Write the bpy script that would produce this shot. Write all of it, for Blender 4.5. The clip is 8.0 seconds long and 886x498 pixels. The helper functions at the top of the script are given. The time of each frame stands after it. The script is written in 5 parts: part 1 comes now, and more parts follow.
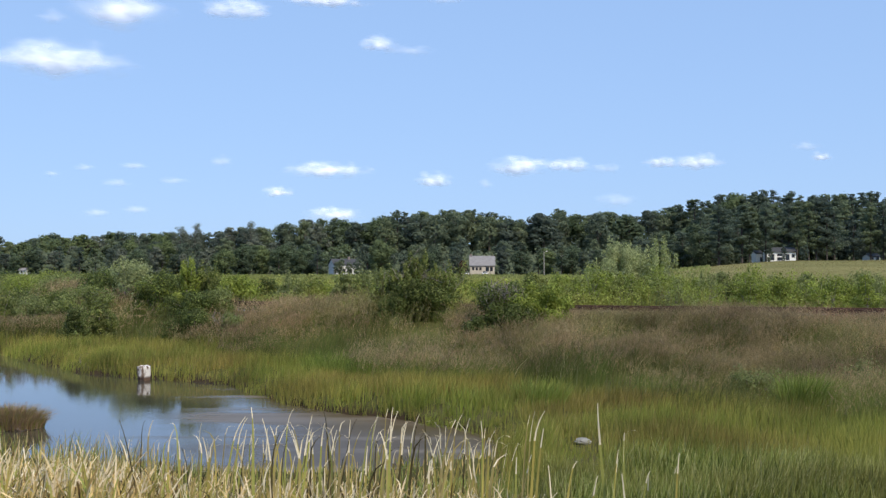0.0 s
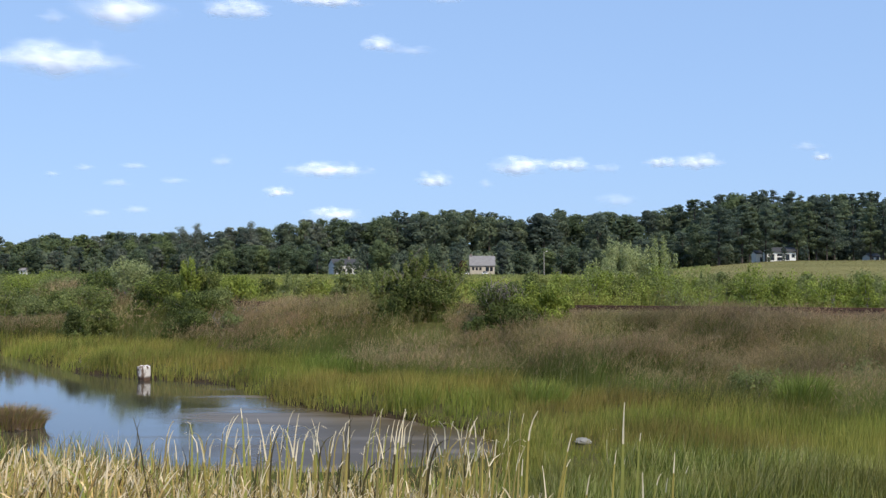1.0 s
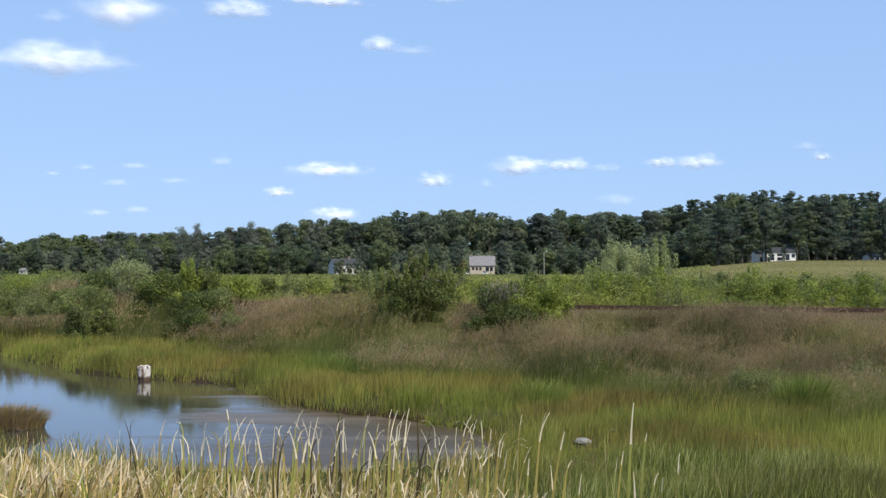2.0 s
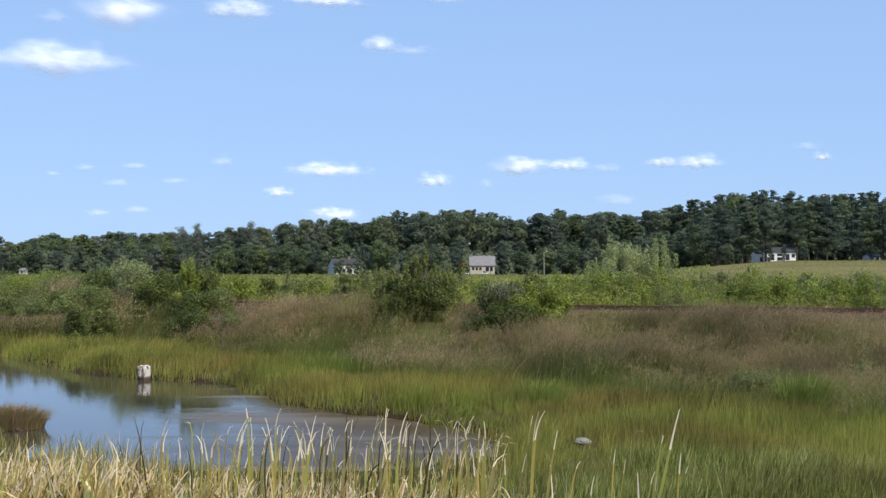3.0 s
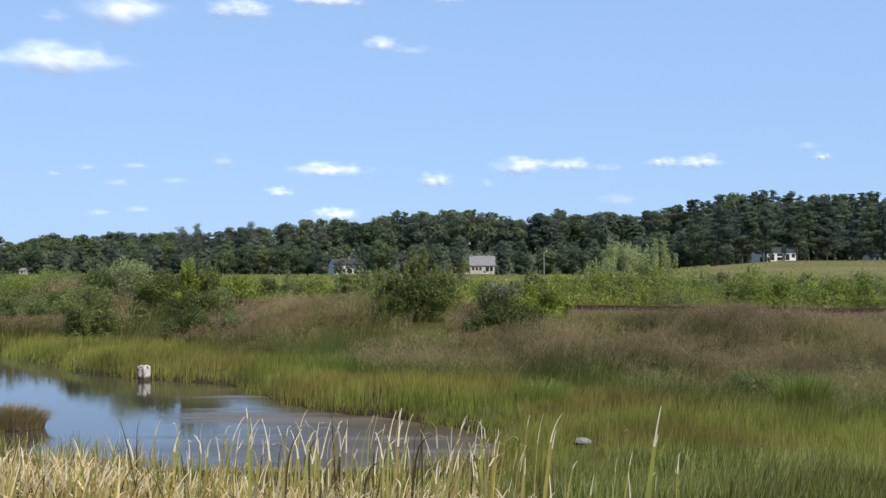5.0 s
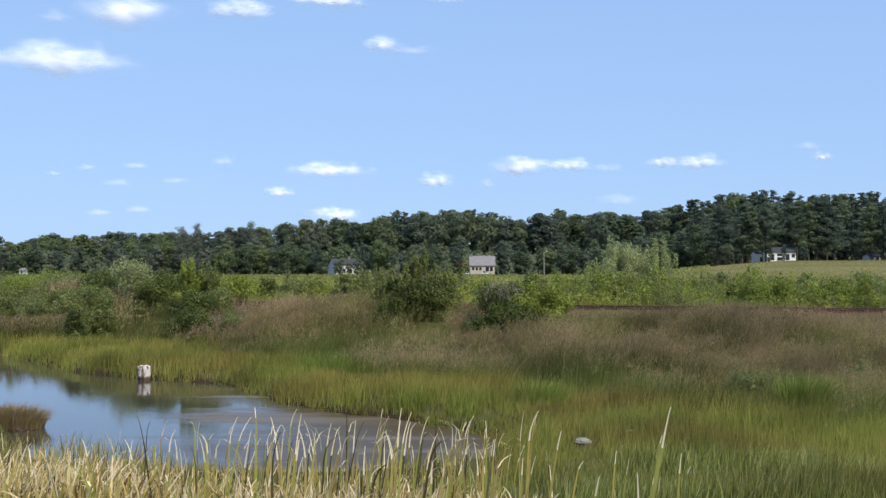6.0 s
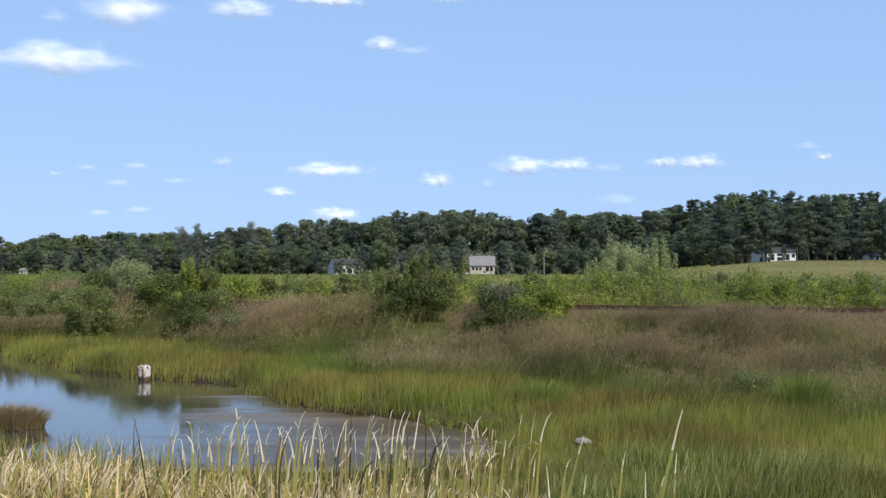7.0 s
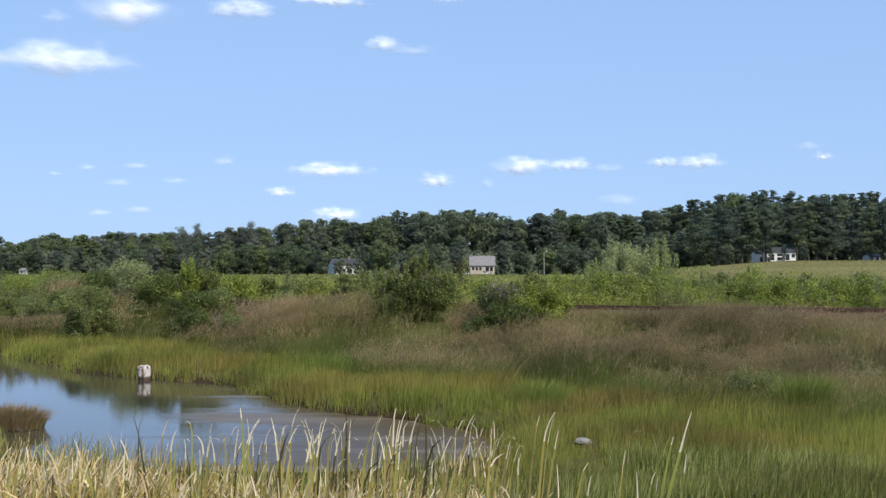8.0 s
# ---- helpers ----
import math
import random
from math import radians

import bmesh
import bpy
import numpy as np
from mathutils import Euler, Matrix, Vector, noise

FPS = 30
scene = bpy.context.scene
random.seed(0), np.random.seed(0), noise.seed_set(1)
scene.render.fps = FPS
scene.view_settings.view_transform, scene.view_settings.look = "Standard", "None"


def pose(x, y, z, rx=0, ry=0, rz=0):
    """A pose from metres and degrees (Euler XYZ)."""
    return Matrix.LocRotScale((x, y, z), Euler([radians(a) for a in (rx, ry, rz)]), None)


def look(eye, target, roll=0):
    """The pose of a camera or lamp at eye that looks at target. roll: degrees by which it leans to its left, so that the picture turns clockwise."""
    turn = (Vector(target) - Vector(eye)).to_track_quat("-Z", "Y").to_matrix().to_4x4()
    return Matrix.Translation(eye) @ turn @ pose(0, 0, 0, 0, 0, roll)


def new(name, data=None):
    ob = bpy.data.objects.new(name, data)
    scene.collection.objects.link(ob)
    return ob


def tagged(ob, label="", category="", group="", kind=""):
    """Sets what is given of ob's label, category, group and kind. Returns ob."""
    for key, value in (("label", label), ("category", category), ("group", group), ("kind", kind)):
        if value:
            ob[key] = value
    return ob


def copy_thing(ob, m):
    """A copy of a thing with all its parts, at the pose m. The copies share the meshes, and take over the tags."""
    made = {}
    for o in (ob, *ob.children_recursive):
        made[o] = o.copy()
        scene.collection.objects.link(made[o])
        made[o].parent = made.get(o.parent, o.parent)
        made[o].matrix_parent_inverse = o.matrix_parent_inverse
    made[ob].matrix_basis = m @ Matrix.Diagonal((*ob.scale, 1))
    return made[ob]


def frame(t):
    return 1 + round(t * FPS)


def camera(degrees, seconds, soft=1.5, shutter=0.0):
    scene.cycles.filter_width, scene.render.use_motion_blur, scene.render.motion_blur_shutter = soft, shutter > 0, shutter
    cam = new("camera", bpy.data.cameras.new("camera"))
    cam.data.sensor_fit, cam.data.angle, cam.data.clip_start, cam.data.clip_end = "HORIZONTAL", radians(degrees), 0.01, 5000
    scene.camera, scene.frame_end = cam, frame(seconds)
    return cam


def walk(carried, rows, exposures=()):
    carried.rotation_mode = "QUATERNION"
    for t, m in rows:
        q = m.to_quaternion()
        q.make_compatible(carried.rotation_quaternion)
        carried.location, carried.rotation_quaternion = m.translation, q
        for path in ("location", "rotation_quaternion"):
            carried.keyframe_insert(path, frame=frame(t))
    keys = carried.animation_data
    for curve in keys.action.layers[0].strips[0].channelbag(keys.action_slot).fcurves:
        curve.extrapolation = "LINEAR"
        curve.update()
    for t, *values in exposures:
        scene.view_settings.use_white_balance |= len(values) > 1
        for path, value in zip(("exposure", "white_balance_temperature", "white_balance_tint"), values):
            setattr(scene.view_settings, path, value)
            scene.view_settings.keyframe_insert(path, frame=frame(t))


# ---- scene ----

# ---------------------------------------------------------------- camera
EYE = 2.8                      # height of the lens over the water
cam = camera(45, 8.0, soft=1.4)
VIEW = pose(0, 0, EYE, 91.12, 0, 0)
walk(cam, [(0.0, VIEW), (8.0, VIEW)])

# ---------------------------------------------------------------- world, sun, exposure
SUN_HEIGHT, SUN_TURN = 48, 148   # degrees over the horizon, degrees clockwise from the view's axis
world = bpy.data.worlds.new("sky")
scene.world = world
world.use_nodes = True
wn = world.node_tree
sky = wn.nodes.new("ShaderNodeTexSky")
sky.sky_type = "NISHITA"
sky.sun_disc = False
sky.sun_elevation, sky.sun_rotation = radians(SUN_HEIGHT), radians(SUN_TURN)
sky.air_density, sky.dust_density, sky.ozone_density = 1.0, 0.3, 2.0
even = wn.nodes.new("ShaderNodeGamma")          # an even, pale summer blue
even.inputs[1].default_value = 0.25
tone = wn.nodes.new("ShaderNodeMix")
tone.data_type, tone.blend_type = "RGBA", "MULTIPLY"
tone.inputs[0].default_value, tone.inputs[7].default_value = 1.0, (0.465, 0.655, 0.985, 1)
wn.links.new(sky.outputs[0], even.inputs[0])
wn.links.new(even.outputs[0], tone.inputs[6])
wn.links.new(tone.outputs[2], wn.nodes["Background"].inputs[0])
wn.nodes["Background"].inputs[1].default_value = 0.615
sun = new("sun", bpy.data.lights.new("sun", "SUN"))
sun.data.energy, sun.data.angle, sun.data.color = 4.5, radians(0.55), (1.0, 0.92, 0.78)
a, e = radians(SUN_TURN), radians(SUN_HEIGHT)
sun.matrix_world = look((math.sin(a) * math.cos(e) * 50, math.cos(a) * math.cos(e) * 50, math.sin(e) * 50), (0, 0, 0))
scene.view_settings.exposure = 0.0

# ---------------------------------------------------------------- materials


def shader(name):
    m = bpy.data.materials.new(name)
    m.use_nodes = True
    return m, m.node_tree, m.node_tree.nodes["Principled BSDF"]


def ramp(nt, fac, stops):
    r = nt.nodes.new("ShaderNodeValToRGB")
    el = r.color_ramp.elements
    while len(el) < len(stops):
        el.new(0.5)
    for k, (p, c) in enumerate(stops):
        el[k].position, el[k].color = p, (*c, 1)
    nt.links.new(fac, r.inputs[0])
    return r.outputs[0]


def noise_tex(nt, scale, detail=3.0, rough=0.6, stretch=None, coord="Object"):
    tc = nt.nodes.new("ShaderNodeTexCoord")
    n = nt.nodes.new("ShaderNodeTexNoise")
    n.inputs["Scale"].default_value, n.inputs["Detail"].default_value = scale, detail
    n.inputs["Roughness"].default_value = rough
    src = tc.outputs[coord]
    if stretch:
        mp = nt.nodes.new("ShaderNodeMapping")
        mp.inputs["Scale"].default_value = stretch
        nt.links.new(src, mp.inputs[0])
        src = mp.outputs[0]
    nt.links.new(src, n.inputs["Vector"])
    return n.outputs[0]


def mix(nt, fac, a, b, blend="MIX"):
    n = nt.nodes.new("ShaderNodeMix")
    n.data_type, n.blend_type = "RGBA", blend
    for sock, v in ((n.inputs[0], fac), (n.inputs[6], a), (n.inputs[7], b)):
        if isinstance(v, (int, float)):
            sock.default_value = v
        elif isinstance(v, tuple):
            sock.default_value = (*v, 1)
        else:
            nt.links.new(v, sock)
    return n.outputs[2]


def leafy(name, stops, patch=0.8, patch_dark=0.55, rough=0.55, glow=0.3, tints=(), vary=0.0, step=0.2):
    """Blades or leaves: each its own tone out of a ramp, over patches of tone at a larger scale, part of the light passing through."""
    m, nt, b = shader(name)
    geo = nt.nodes.new("ShaderNodeNewGeometry")
    col = ramp(nt, geo.outputs["Random Per Island"], stops)
    for k, (c, scale, share) in enumerate(tints):
        fac = ramp(nt, noise_tex(nt, scale, 3, 0.6, (1, 1, 1.3 + 0.7 * k)), [(0.5 - 0.06, (0, 0, 0)), (0.5 + 0.1, (share,) * 3)])
        col = mix(nt, fac, col, c)
    n = ramp(nt, noise_tex(nt, patch), [(0.5 - step, (patch_dark,) * 3), (0.5 + step, (1.15, 1.15, 1.1))])
    col = mix(nt, 1.0, col, n, "MULTIPLY")
    if vary:
        oi = nt.nodes.new("ShaderNodeObjectInfo")
        col = mix(nt, 1.0, col, ramp(nt, oi.outputs["Random"], [(0.0, (1 - vary, 1 - vary, 1 - 0.6 * vary)), (0.5, (1, 1, 1)), (1.0, (1 + 1.3 * vary, 1 + vary, 1))]), "MULTIPLY")
    nt.links.new(col, b.inputs["Base Color"])
    b.inputs["Roughness"].default_value = rough
    b.inputs["Specular IOR Level"].default_value = 0.15
    tr = nt.nodes.new("ShaderNodeBsdfTranslucent")
    nt.links.new(col, tr.inputs[0])
    ms = nt.nodes.new("ShaderNodeMixShader")
    ms.inputs[0].default_value = glow
    nt.links.new(b.outputs[0], ms.inputs[1])
    nt.links.new(tr.outputs[0], ms.inputs[2])
    nt.links.new(ms.outputs[0], nt.nodes["Material Output"].inputs[0])
    return m


def surface(name, c1, c2, scale, rough=0.8, bump=0.2, metal=0.0, stretch=None, fine=6.0):
    m, nt, b = shader(name)
    n1 = noise_tex(nt, scale, 5, 0.65, stretch)
    n2 = noise_tex(nt, scale * fine, 4, 0.7, stretch)
    col = ramp(nt, n1, [(0.3, c1), (0.7, c2)])
    col = mix(nt, 0.5, col, ramp(nt, n2, [(0.25, (0.6, 0.6, 0.6)), (0.75, (1.25, 1.25, 1.25))]), "MULTIPLY")
    nt.links.new(col, b.inputs["Base Color"])
    b.inputs["Roughness"].default_value, b.inputs["Metallic"].default_value = rough, metal
    bp = nt.nodes.new("ShaderNodeBump")
    bp.inputs["Strength"].default_value, bp.inputs["Distance"].default_value = bump, 0.02
    nt.links.new(n2, bp.inputs["Height"])
    nt.links.new(bp.outputs[0], b.inputs["Normal"])
    return m


DRY = leafy("dry_reed", [(0.0, (0.05, 0.034, 0.016)), (0.16, (0.2, 0.13, 0.05)), (0.25, (0.6, 0.41, 0.16)), (0.42, (0.74, 0.53, 0.24)), (0.55, (0.46, 0.36, 0.1)), (0.68, (0.25, 0.24, 0.06)), (0.8, (0.66, 0.47, 0.2)), (1.0, (0.9, 0.72, 0.42))], 4.0, 0.55)
HEAD = leafy("bleached_tip", [(0.0, (0.62, 0.47, 0.28)), (0.5, (0.86, 0.74, 0.53)), (1.0, (0.74, 0.58, 0.38))], 6.0, 0.8)
BROWNREED = leafy("dark_reed", [(0.0, (0.045, 0.038, 0.022)), (0.6, (0.085, 0.07, 0.032)), (1.0, (0.14, 0.12, 0.045))], 4.0, 0.6)
OLD = leafy("old_reed", [(0.0, (0.24, 0.18, 0.07)), (1.0, (0.46, 0.37, 0.15))], 4.0, 0.6)
REED = leafy("green_reed", [(0.0, (0.22, 0.24, 0.055)), (0.5, (0.36, 0.36, 0.09)), (1.0, (0.48, 0.44, 0.14))], 2.0, 0.65)
MARSH = leafy("marsh_green", [(0.0, (0.15, 0.17, 0.036)), (0.35, (0.23, 0.25, 0.05)), (0.7, (0.32, 0.31, 0.075)), (0.9, (0.4, 0.33, 0.105)), (1.0, (0.17, 0.12, 0.05))], 0.5, 0.6, 0.55, 0.35, [((0.36, 0.24, 0.08), 0.28, 0.5), ((0.15, 0.215, 0.036), 0.25, 0.5)], 0.0, 0.14)
SEDGE = leafy("sedge_green", [(0.0, (0.1, 0.125, 0.028)), (0.5, (0.22, 0.265, 0.058)), (0.8, (0.4, 0.43, 0.14)), (1.0, (0.55, 0.5, 0.25))], 0.8, 0.5, 0.5, 0.35, [((0.3, 0.27, 0.08), 0.6, 0.5)])
STEM = leafy("bank_stem", [(0.0, (0.095, 0.115, 0.03)), (0.5, (0.15, 0.165, 0.045)), (1.0, (0.25, 0.22, 0.08))], 0.4, 0.5, 0.6, 0.4, [((0.12, 0.175, 0.038), 0.25, 0.6)], 0.0, 0.12)
PANICLE = leafy("brown_panicle", [(0.0, (0.32, 0.225, 0.125)), (0.5, (0.38, 0.28, 0.155)), (1.0, (0.47, 0.36, 0.21))], 0.4, 0.55, 0.7, 0.55, [((0.22, 0.23, 0.07), 0.3, 0.6), ((0.36, 0.21, 0.145), 0.22, 0.6), ((0.5, 0.38, 0.21), 0.4, 0.5)], 0.0, 0.13)
WEED = leafy("meadow_leaf", [(0.0, (0.15, 0.195, 0.036)), (0.5, (0.24, 0.295, 0.052)), (1.0, (0.35, 0.39, 0.085))], 0.3, 0.55, 0.55, 0.35, [((0.33, 0.29, 0.1), 0.16, 0.6), ((0.12, 0.175, 0.045), 0.35, 0.65)], 0.0, 0.13)
LUSH = leafy("lush_blade", [(0.0, (0.12, 0.165, 0.03)), (0.6, (0.2, 0.26, 0.05)), (1.0, (0.31, 0.36, 0.1))], 1.5, 0.65, 0.5, 0.35)
WISP = leafy("pale_wisp", [(0.0, (0.2, 0.22, 0.09)), (0.6, (0.32, 0.32, 0.15)), (1.0, (0.46, 0.42, 0.22))], 0.8, 0.6, 0.6, 0.4)
RUSSET = leafy("russet_blade", [(0.0, (0.22, 0.14, 0.08)), (0.6, (0.32, 0.215, 0.125)), (1.0, (0.42, 0.32, 0.19))], 3.0, 0.6)
BLOOM = leafy("yellow_bloom", [(0.0, (0.3, 0.29, 0.06)), (1.0, (0.4, 0.38, 0.08))], 0.3, 0.7)
HAY = leafy("hay_blade", [(0.0, (0.18, 0.16, 0.065)), (1.0, (0.235, 0.2, 0.085))], 0.03, 0.75)
FIELD = leafy("field_blade", [(0.0, (0.2, 0.23, 0.07)), (1.0, (0.26, 0.28, 0.1))], 0.03, 0.75)
LEAF_DARK = leafy("shrub_leaf_dark", [(0.0, (0.065, 0.09, 0.024)), (0.6, (0.125, 0.162, 0.044)), (1.0, (0.22, 0.25, 0.08))], 1.3, 0.5, 0.55, 0.4, (), 0.0, 0.13)
LEAF_BRIGHT = leafy("shrub_leaf_bright", [(0.0, (0.14, 0.19, 0.032)), (0.5, (0.25, 0.31, 0.055)), (1.0, (0.39, 0.43, 0.1))], 1.2, 0.6, 0.55, 0.35)
LEAF_OLIVE = leafy("olive_leaf", [(0.0, (0.1, 0.13, 0.03)), (0.5, (0.18, 0.215, 0.055)), (1.0, (0.36, 0.37, 0.13))], 1.6, 0.5, 0.55, 0.4, (), 0.0, 0.12)
LEAF_PALE = leafy("pale_willow_leaf", [(0.0, (0.24, 0.28, 0.12)), (0.5, (0.34, 0.38, 0.17)), (1.0, (0.46, 0.49, 0.25))], 1.0, 0.7, 0.55, 0.4)
LEAF_GREY = leafy("willow_leaf", [(0.0, (0.14, 0.17, 0.06)), (0.5, (0.22, 0.255, 0.09)), (1.0, (0.32, 0.35, 0.14))], 1.0, 0.65, 0.55, 0.4)
# distance haze is mixed into these crown greens: lighter, greyer, bluer
CROWN = leafy("hazy_oak_crown", [(0.0, (0.105, 0.135, 0.1)), (0.5, (0.14, 0.178, 0.125)), (1.0, (0.18, 0.215, 0.145))], 0.25, 0.75, 0.8, 0.5, (), 0.3)
CROWN_PALE = leafy("hazy_maple_crown", [(0.0, (0.085, 0.118, 0.07)), (0.5, (0.112, 0.15, 0.084)), (1.0, (0.145, 0.185, 0.1))], 0.25, 0.7, 0.8, 0.45, (), 0.3)
CROWN_GREY = leafy("hazy_ash_crown", [(0.0, (0.13, 0.15, 0.12)), (0.5, (0.18, 0.2, 0.15)), (1.0, (0.23, 0.25, 0.19))], 0.25, 0.7, 0.8, 0.45)
NEEDLE = leafy("hazy_pine_crown", [(0.0, (0.09, 0.124, 0.095)), (0.5, (0.125, 0.165, 0.12)), (1.0, (0.16, 0.2, 0.14))], 0.3, 0.75, 0.8, 0.5, (), 0.3)
COPPER = leafy("copper_crown", [(0.0, (0.06, 0.025, 0.025)), (1.0, (0.11, 0.05, 0.045))], 0.4, 0.7, 0.7, 0.2)
PINEBARK = surface("pine_bark", (0.035, 0.03, 0.026), (0.08, 0.065, 0.055), 2.0, 0.9, 0.5, 0, (6, 6, 1))
BARK = surface("bark", (0.07, 0.055, 0.045), (0.15, 0.12, 0.1), 2.0, 0.9, 0.5, 0, (6, 6, 1))
PEAT = surface("wet_peat", (0.03, 0.02, 0.014), (0.07, 0.045, 0.03), 4.0, 0.7, 0.5)
TWIG = surface("grey_twig", (0.16, 0.135, 0.12), (0.28, 0.24, 0.21), 5.0, 0.9, 0.3)
SHINGLE = surface("roof_shingle", (0.18, 0.17, 0.17), (0.25, 0.24, 0.24), 0.8, 0.85, 0.3)
CLAP = surface("tan_clapboard", (0.45, 0.39, 0.3), (0.55, 0.48, 0.38), 0.6, 0.7, 0.2)
WHITE = surface("white_paint", (0.74, 0.74, 0.72), (0.84, 0.84, 0.82), 0.7, 0.6, 0.1)
DARKROOF = surface("dark_shingle", (0.035, 0.036, 0.04), (0.06, 0.06, 0.065), 0.8, 0.9, 0.3)
GREYWALL = surface("weathered_clapboard", (0.48, 0.48, 0.46), (0.66, 0.66, 0.63), 0.9, 0.8, 0.3)
TRIM = surface("dark_trim", (0.1, 0.06, 0.05), (0.16, 0.1, 0.08), 2.0, 0.6, 0.1)
BRICKRED = surface("chimney_brick", (0.17, 0.13, 0.12), (0.25, 0.2, 0.18), 4.0, 0.9, 0.4)
RUST = surface("rusty_steel", (0.06, 0.03, 0.02), (0.14, 0.07, 0.045), 6.0, 0.75, 0.4, 0.4)
TIE = surface("creosoted_wood", (0.05, 0.04, 0.035), (0.13, 0.11, 0.09), 2.0, 0.9, 0.6, 0, (1, 8, 8))
BALLAST = surface("ballast_stone", (0.12, 0.11, 0.1), (0.26, 0.23, 0.21), 3.0, 0.9, 0.8)
STONE = surface("pale_rock", (0.16, 0.155, 0.14), (0.3, 0.29, 0.26), 5.0, 0.85, 0.5)
POLE = surface("weathered_pole", (0.32, 0.3, 0.27), (0.45, 0.42, 0.38), 2.0, 0.85, 0.2)


def glass_dark():
    m, nt, b = shader("window_glass")
    b.inputs["Base Color"].default_value = (0.02, 0.025, 0.03, 1)
    b.inputs["Roughness"].default_value = 0.06
    return m


GLASS = glass_dark()


def soil():
    m, nt, b = shader("ground_soil")
    big = ramp(nt, noise_tex(nt, 0.05, 5), [(0.35, (0.07, 0.07, 0.026)), (0.65, (0.11, 0.1, 0.04))])
    mid = ramp(nt, noise_tex(nt, 1.1, 6), [(0.3, (0.5, 0.5, 0.45)), (0.7, (1.2, 1.2, 1.15))])
    tc = nt.nodes.new("ShaderNodeTexCoord")
    sx = nt.nodes.new("ShaderNodeSeparateXYZ")
    nt.links.new(tc.outputs["Object"], sx.inputs[0])
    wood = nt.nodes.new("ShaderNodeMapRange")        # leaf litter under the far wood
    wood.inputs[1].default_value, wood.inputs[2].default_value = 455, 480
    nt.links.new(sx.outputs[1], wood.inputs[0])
    side = nt.nodes.new("ShaderNodeMath")             # mown hay on the rising field
    side.operation = "DIVIDE"
    nt.links.new(sx.outputs[0], side.inputs[0])
    nt.links.new(sx.outputs[1], side.inputs[1])
    east = nt.nodes.new("ShaderNodeMapRange")
    east.inputs[1].default_value, east.inputs[2].default_value = 0.14, 0.2
    nt.links.new(side.outputs[0], east.inputs[0])
    deep = nt.nodes.new("ShaderNodeMapRange")
    deep.inputs[1].default_value, deep.inputs[2].default_value = 66, 80
    nt.links.new(sx.outputs[1], deep.inputs[0])
    both = nt.nodes.new("ShaderNodeMath")
    both.operation = "MULTIPLY"
    nt.links.new(east.outputs[0], both.inputs[0])
    nt.links.new(deep.outputs[0], both.inputs[1])
    stubble = ramp(nt, noise_tex(nt, 0.03, 5, 0.6, (0.4, 1.5, 1)), [(0.35, (0.16, 0.155, 0.06)), (0.65, (0.24, 0.21, 0.09))])
    big = mix(nt, both.outputs[0], big, stubble)
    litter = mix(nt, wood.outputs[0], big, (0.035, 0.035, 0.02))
    mud = nt.nodes.new("ShaderNodeMapRange")          # wet peat at the water's edge
    mud.inputs[1].default_value, mud.inputs[2].default_value = 0.06, 0.14
    nt.links.new(sx.outputs[2], mud.inputs[0])
    litter = mix(nt, mud.outputs[0], (0.045, 0.032, 0.02), litter)
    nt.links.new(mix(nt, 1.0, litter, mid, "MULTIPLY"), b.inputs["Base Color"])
    b.inputs["Roughness"].default_value, b.inputs["Specular IOR Level"].default_value = 1.0, 0.05
    bp = nt.nodes.new("ShaderNodeBump")
    bp.inputs["Strength"].default_value, bp.inputs["Distance"].default_value = 0.5, 0.05
    nt.links.new(noise_tex(nt, 9.0, 5), bp.inputs["Height"])
    nt.links.new(bp.outputs[0], b.inputs["Normal"])
    return m


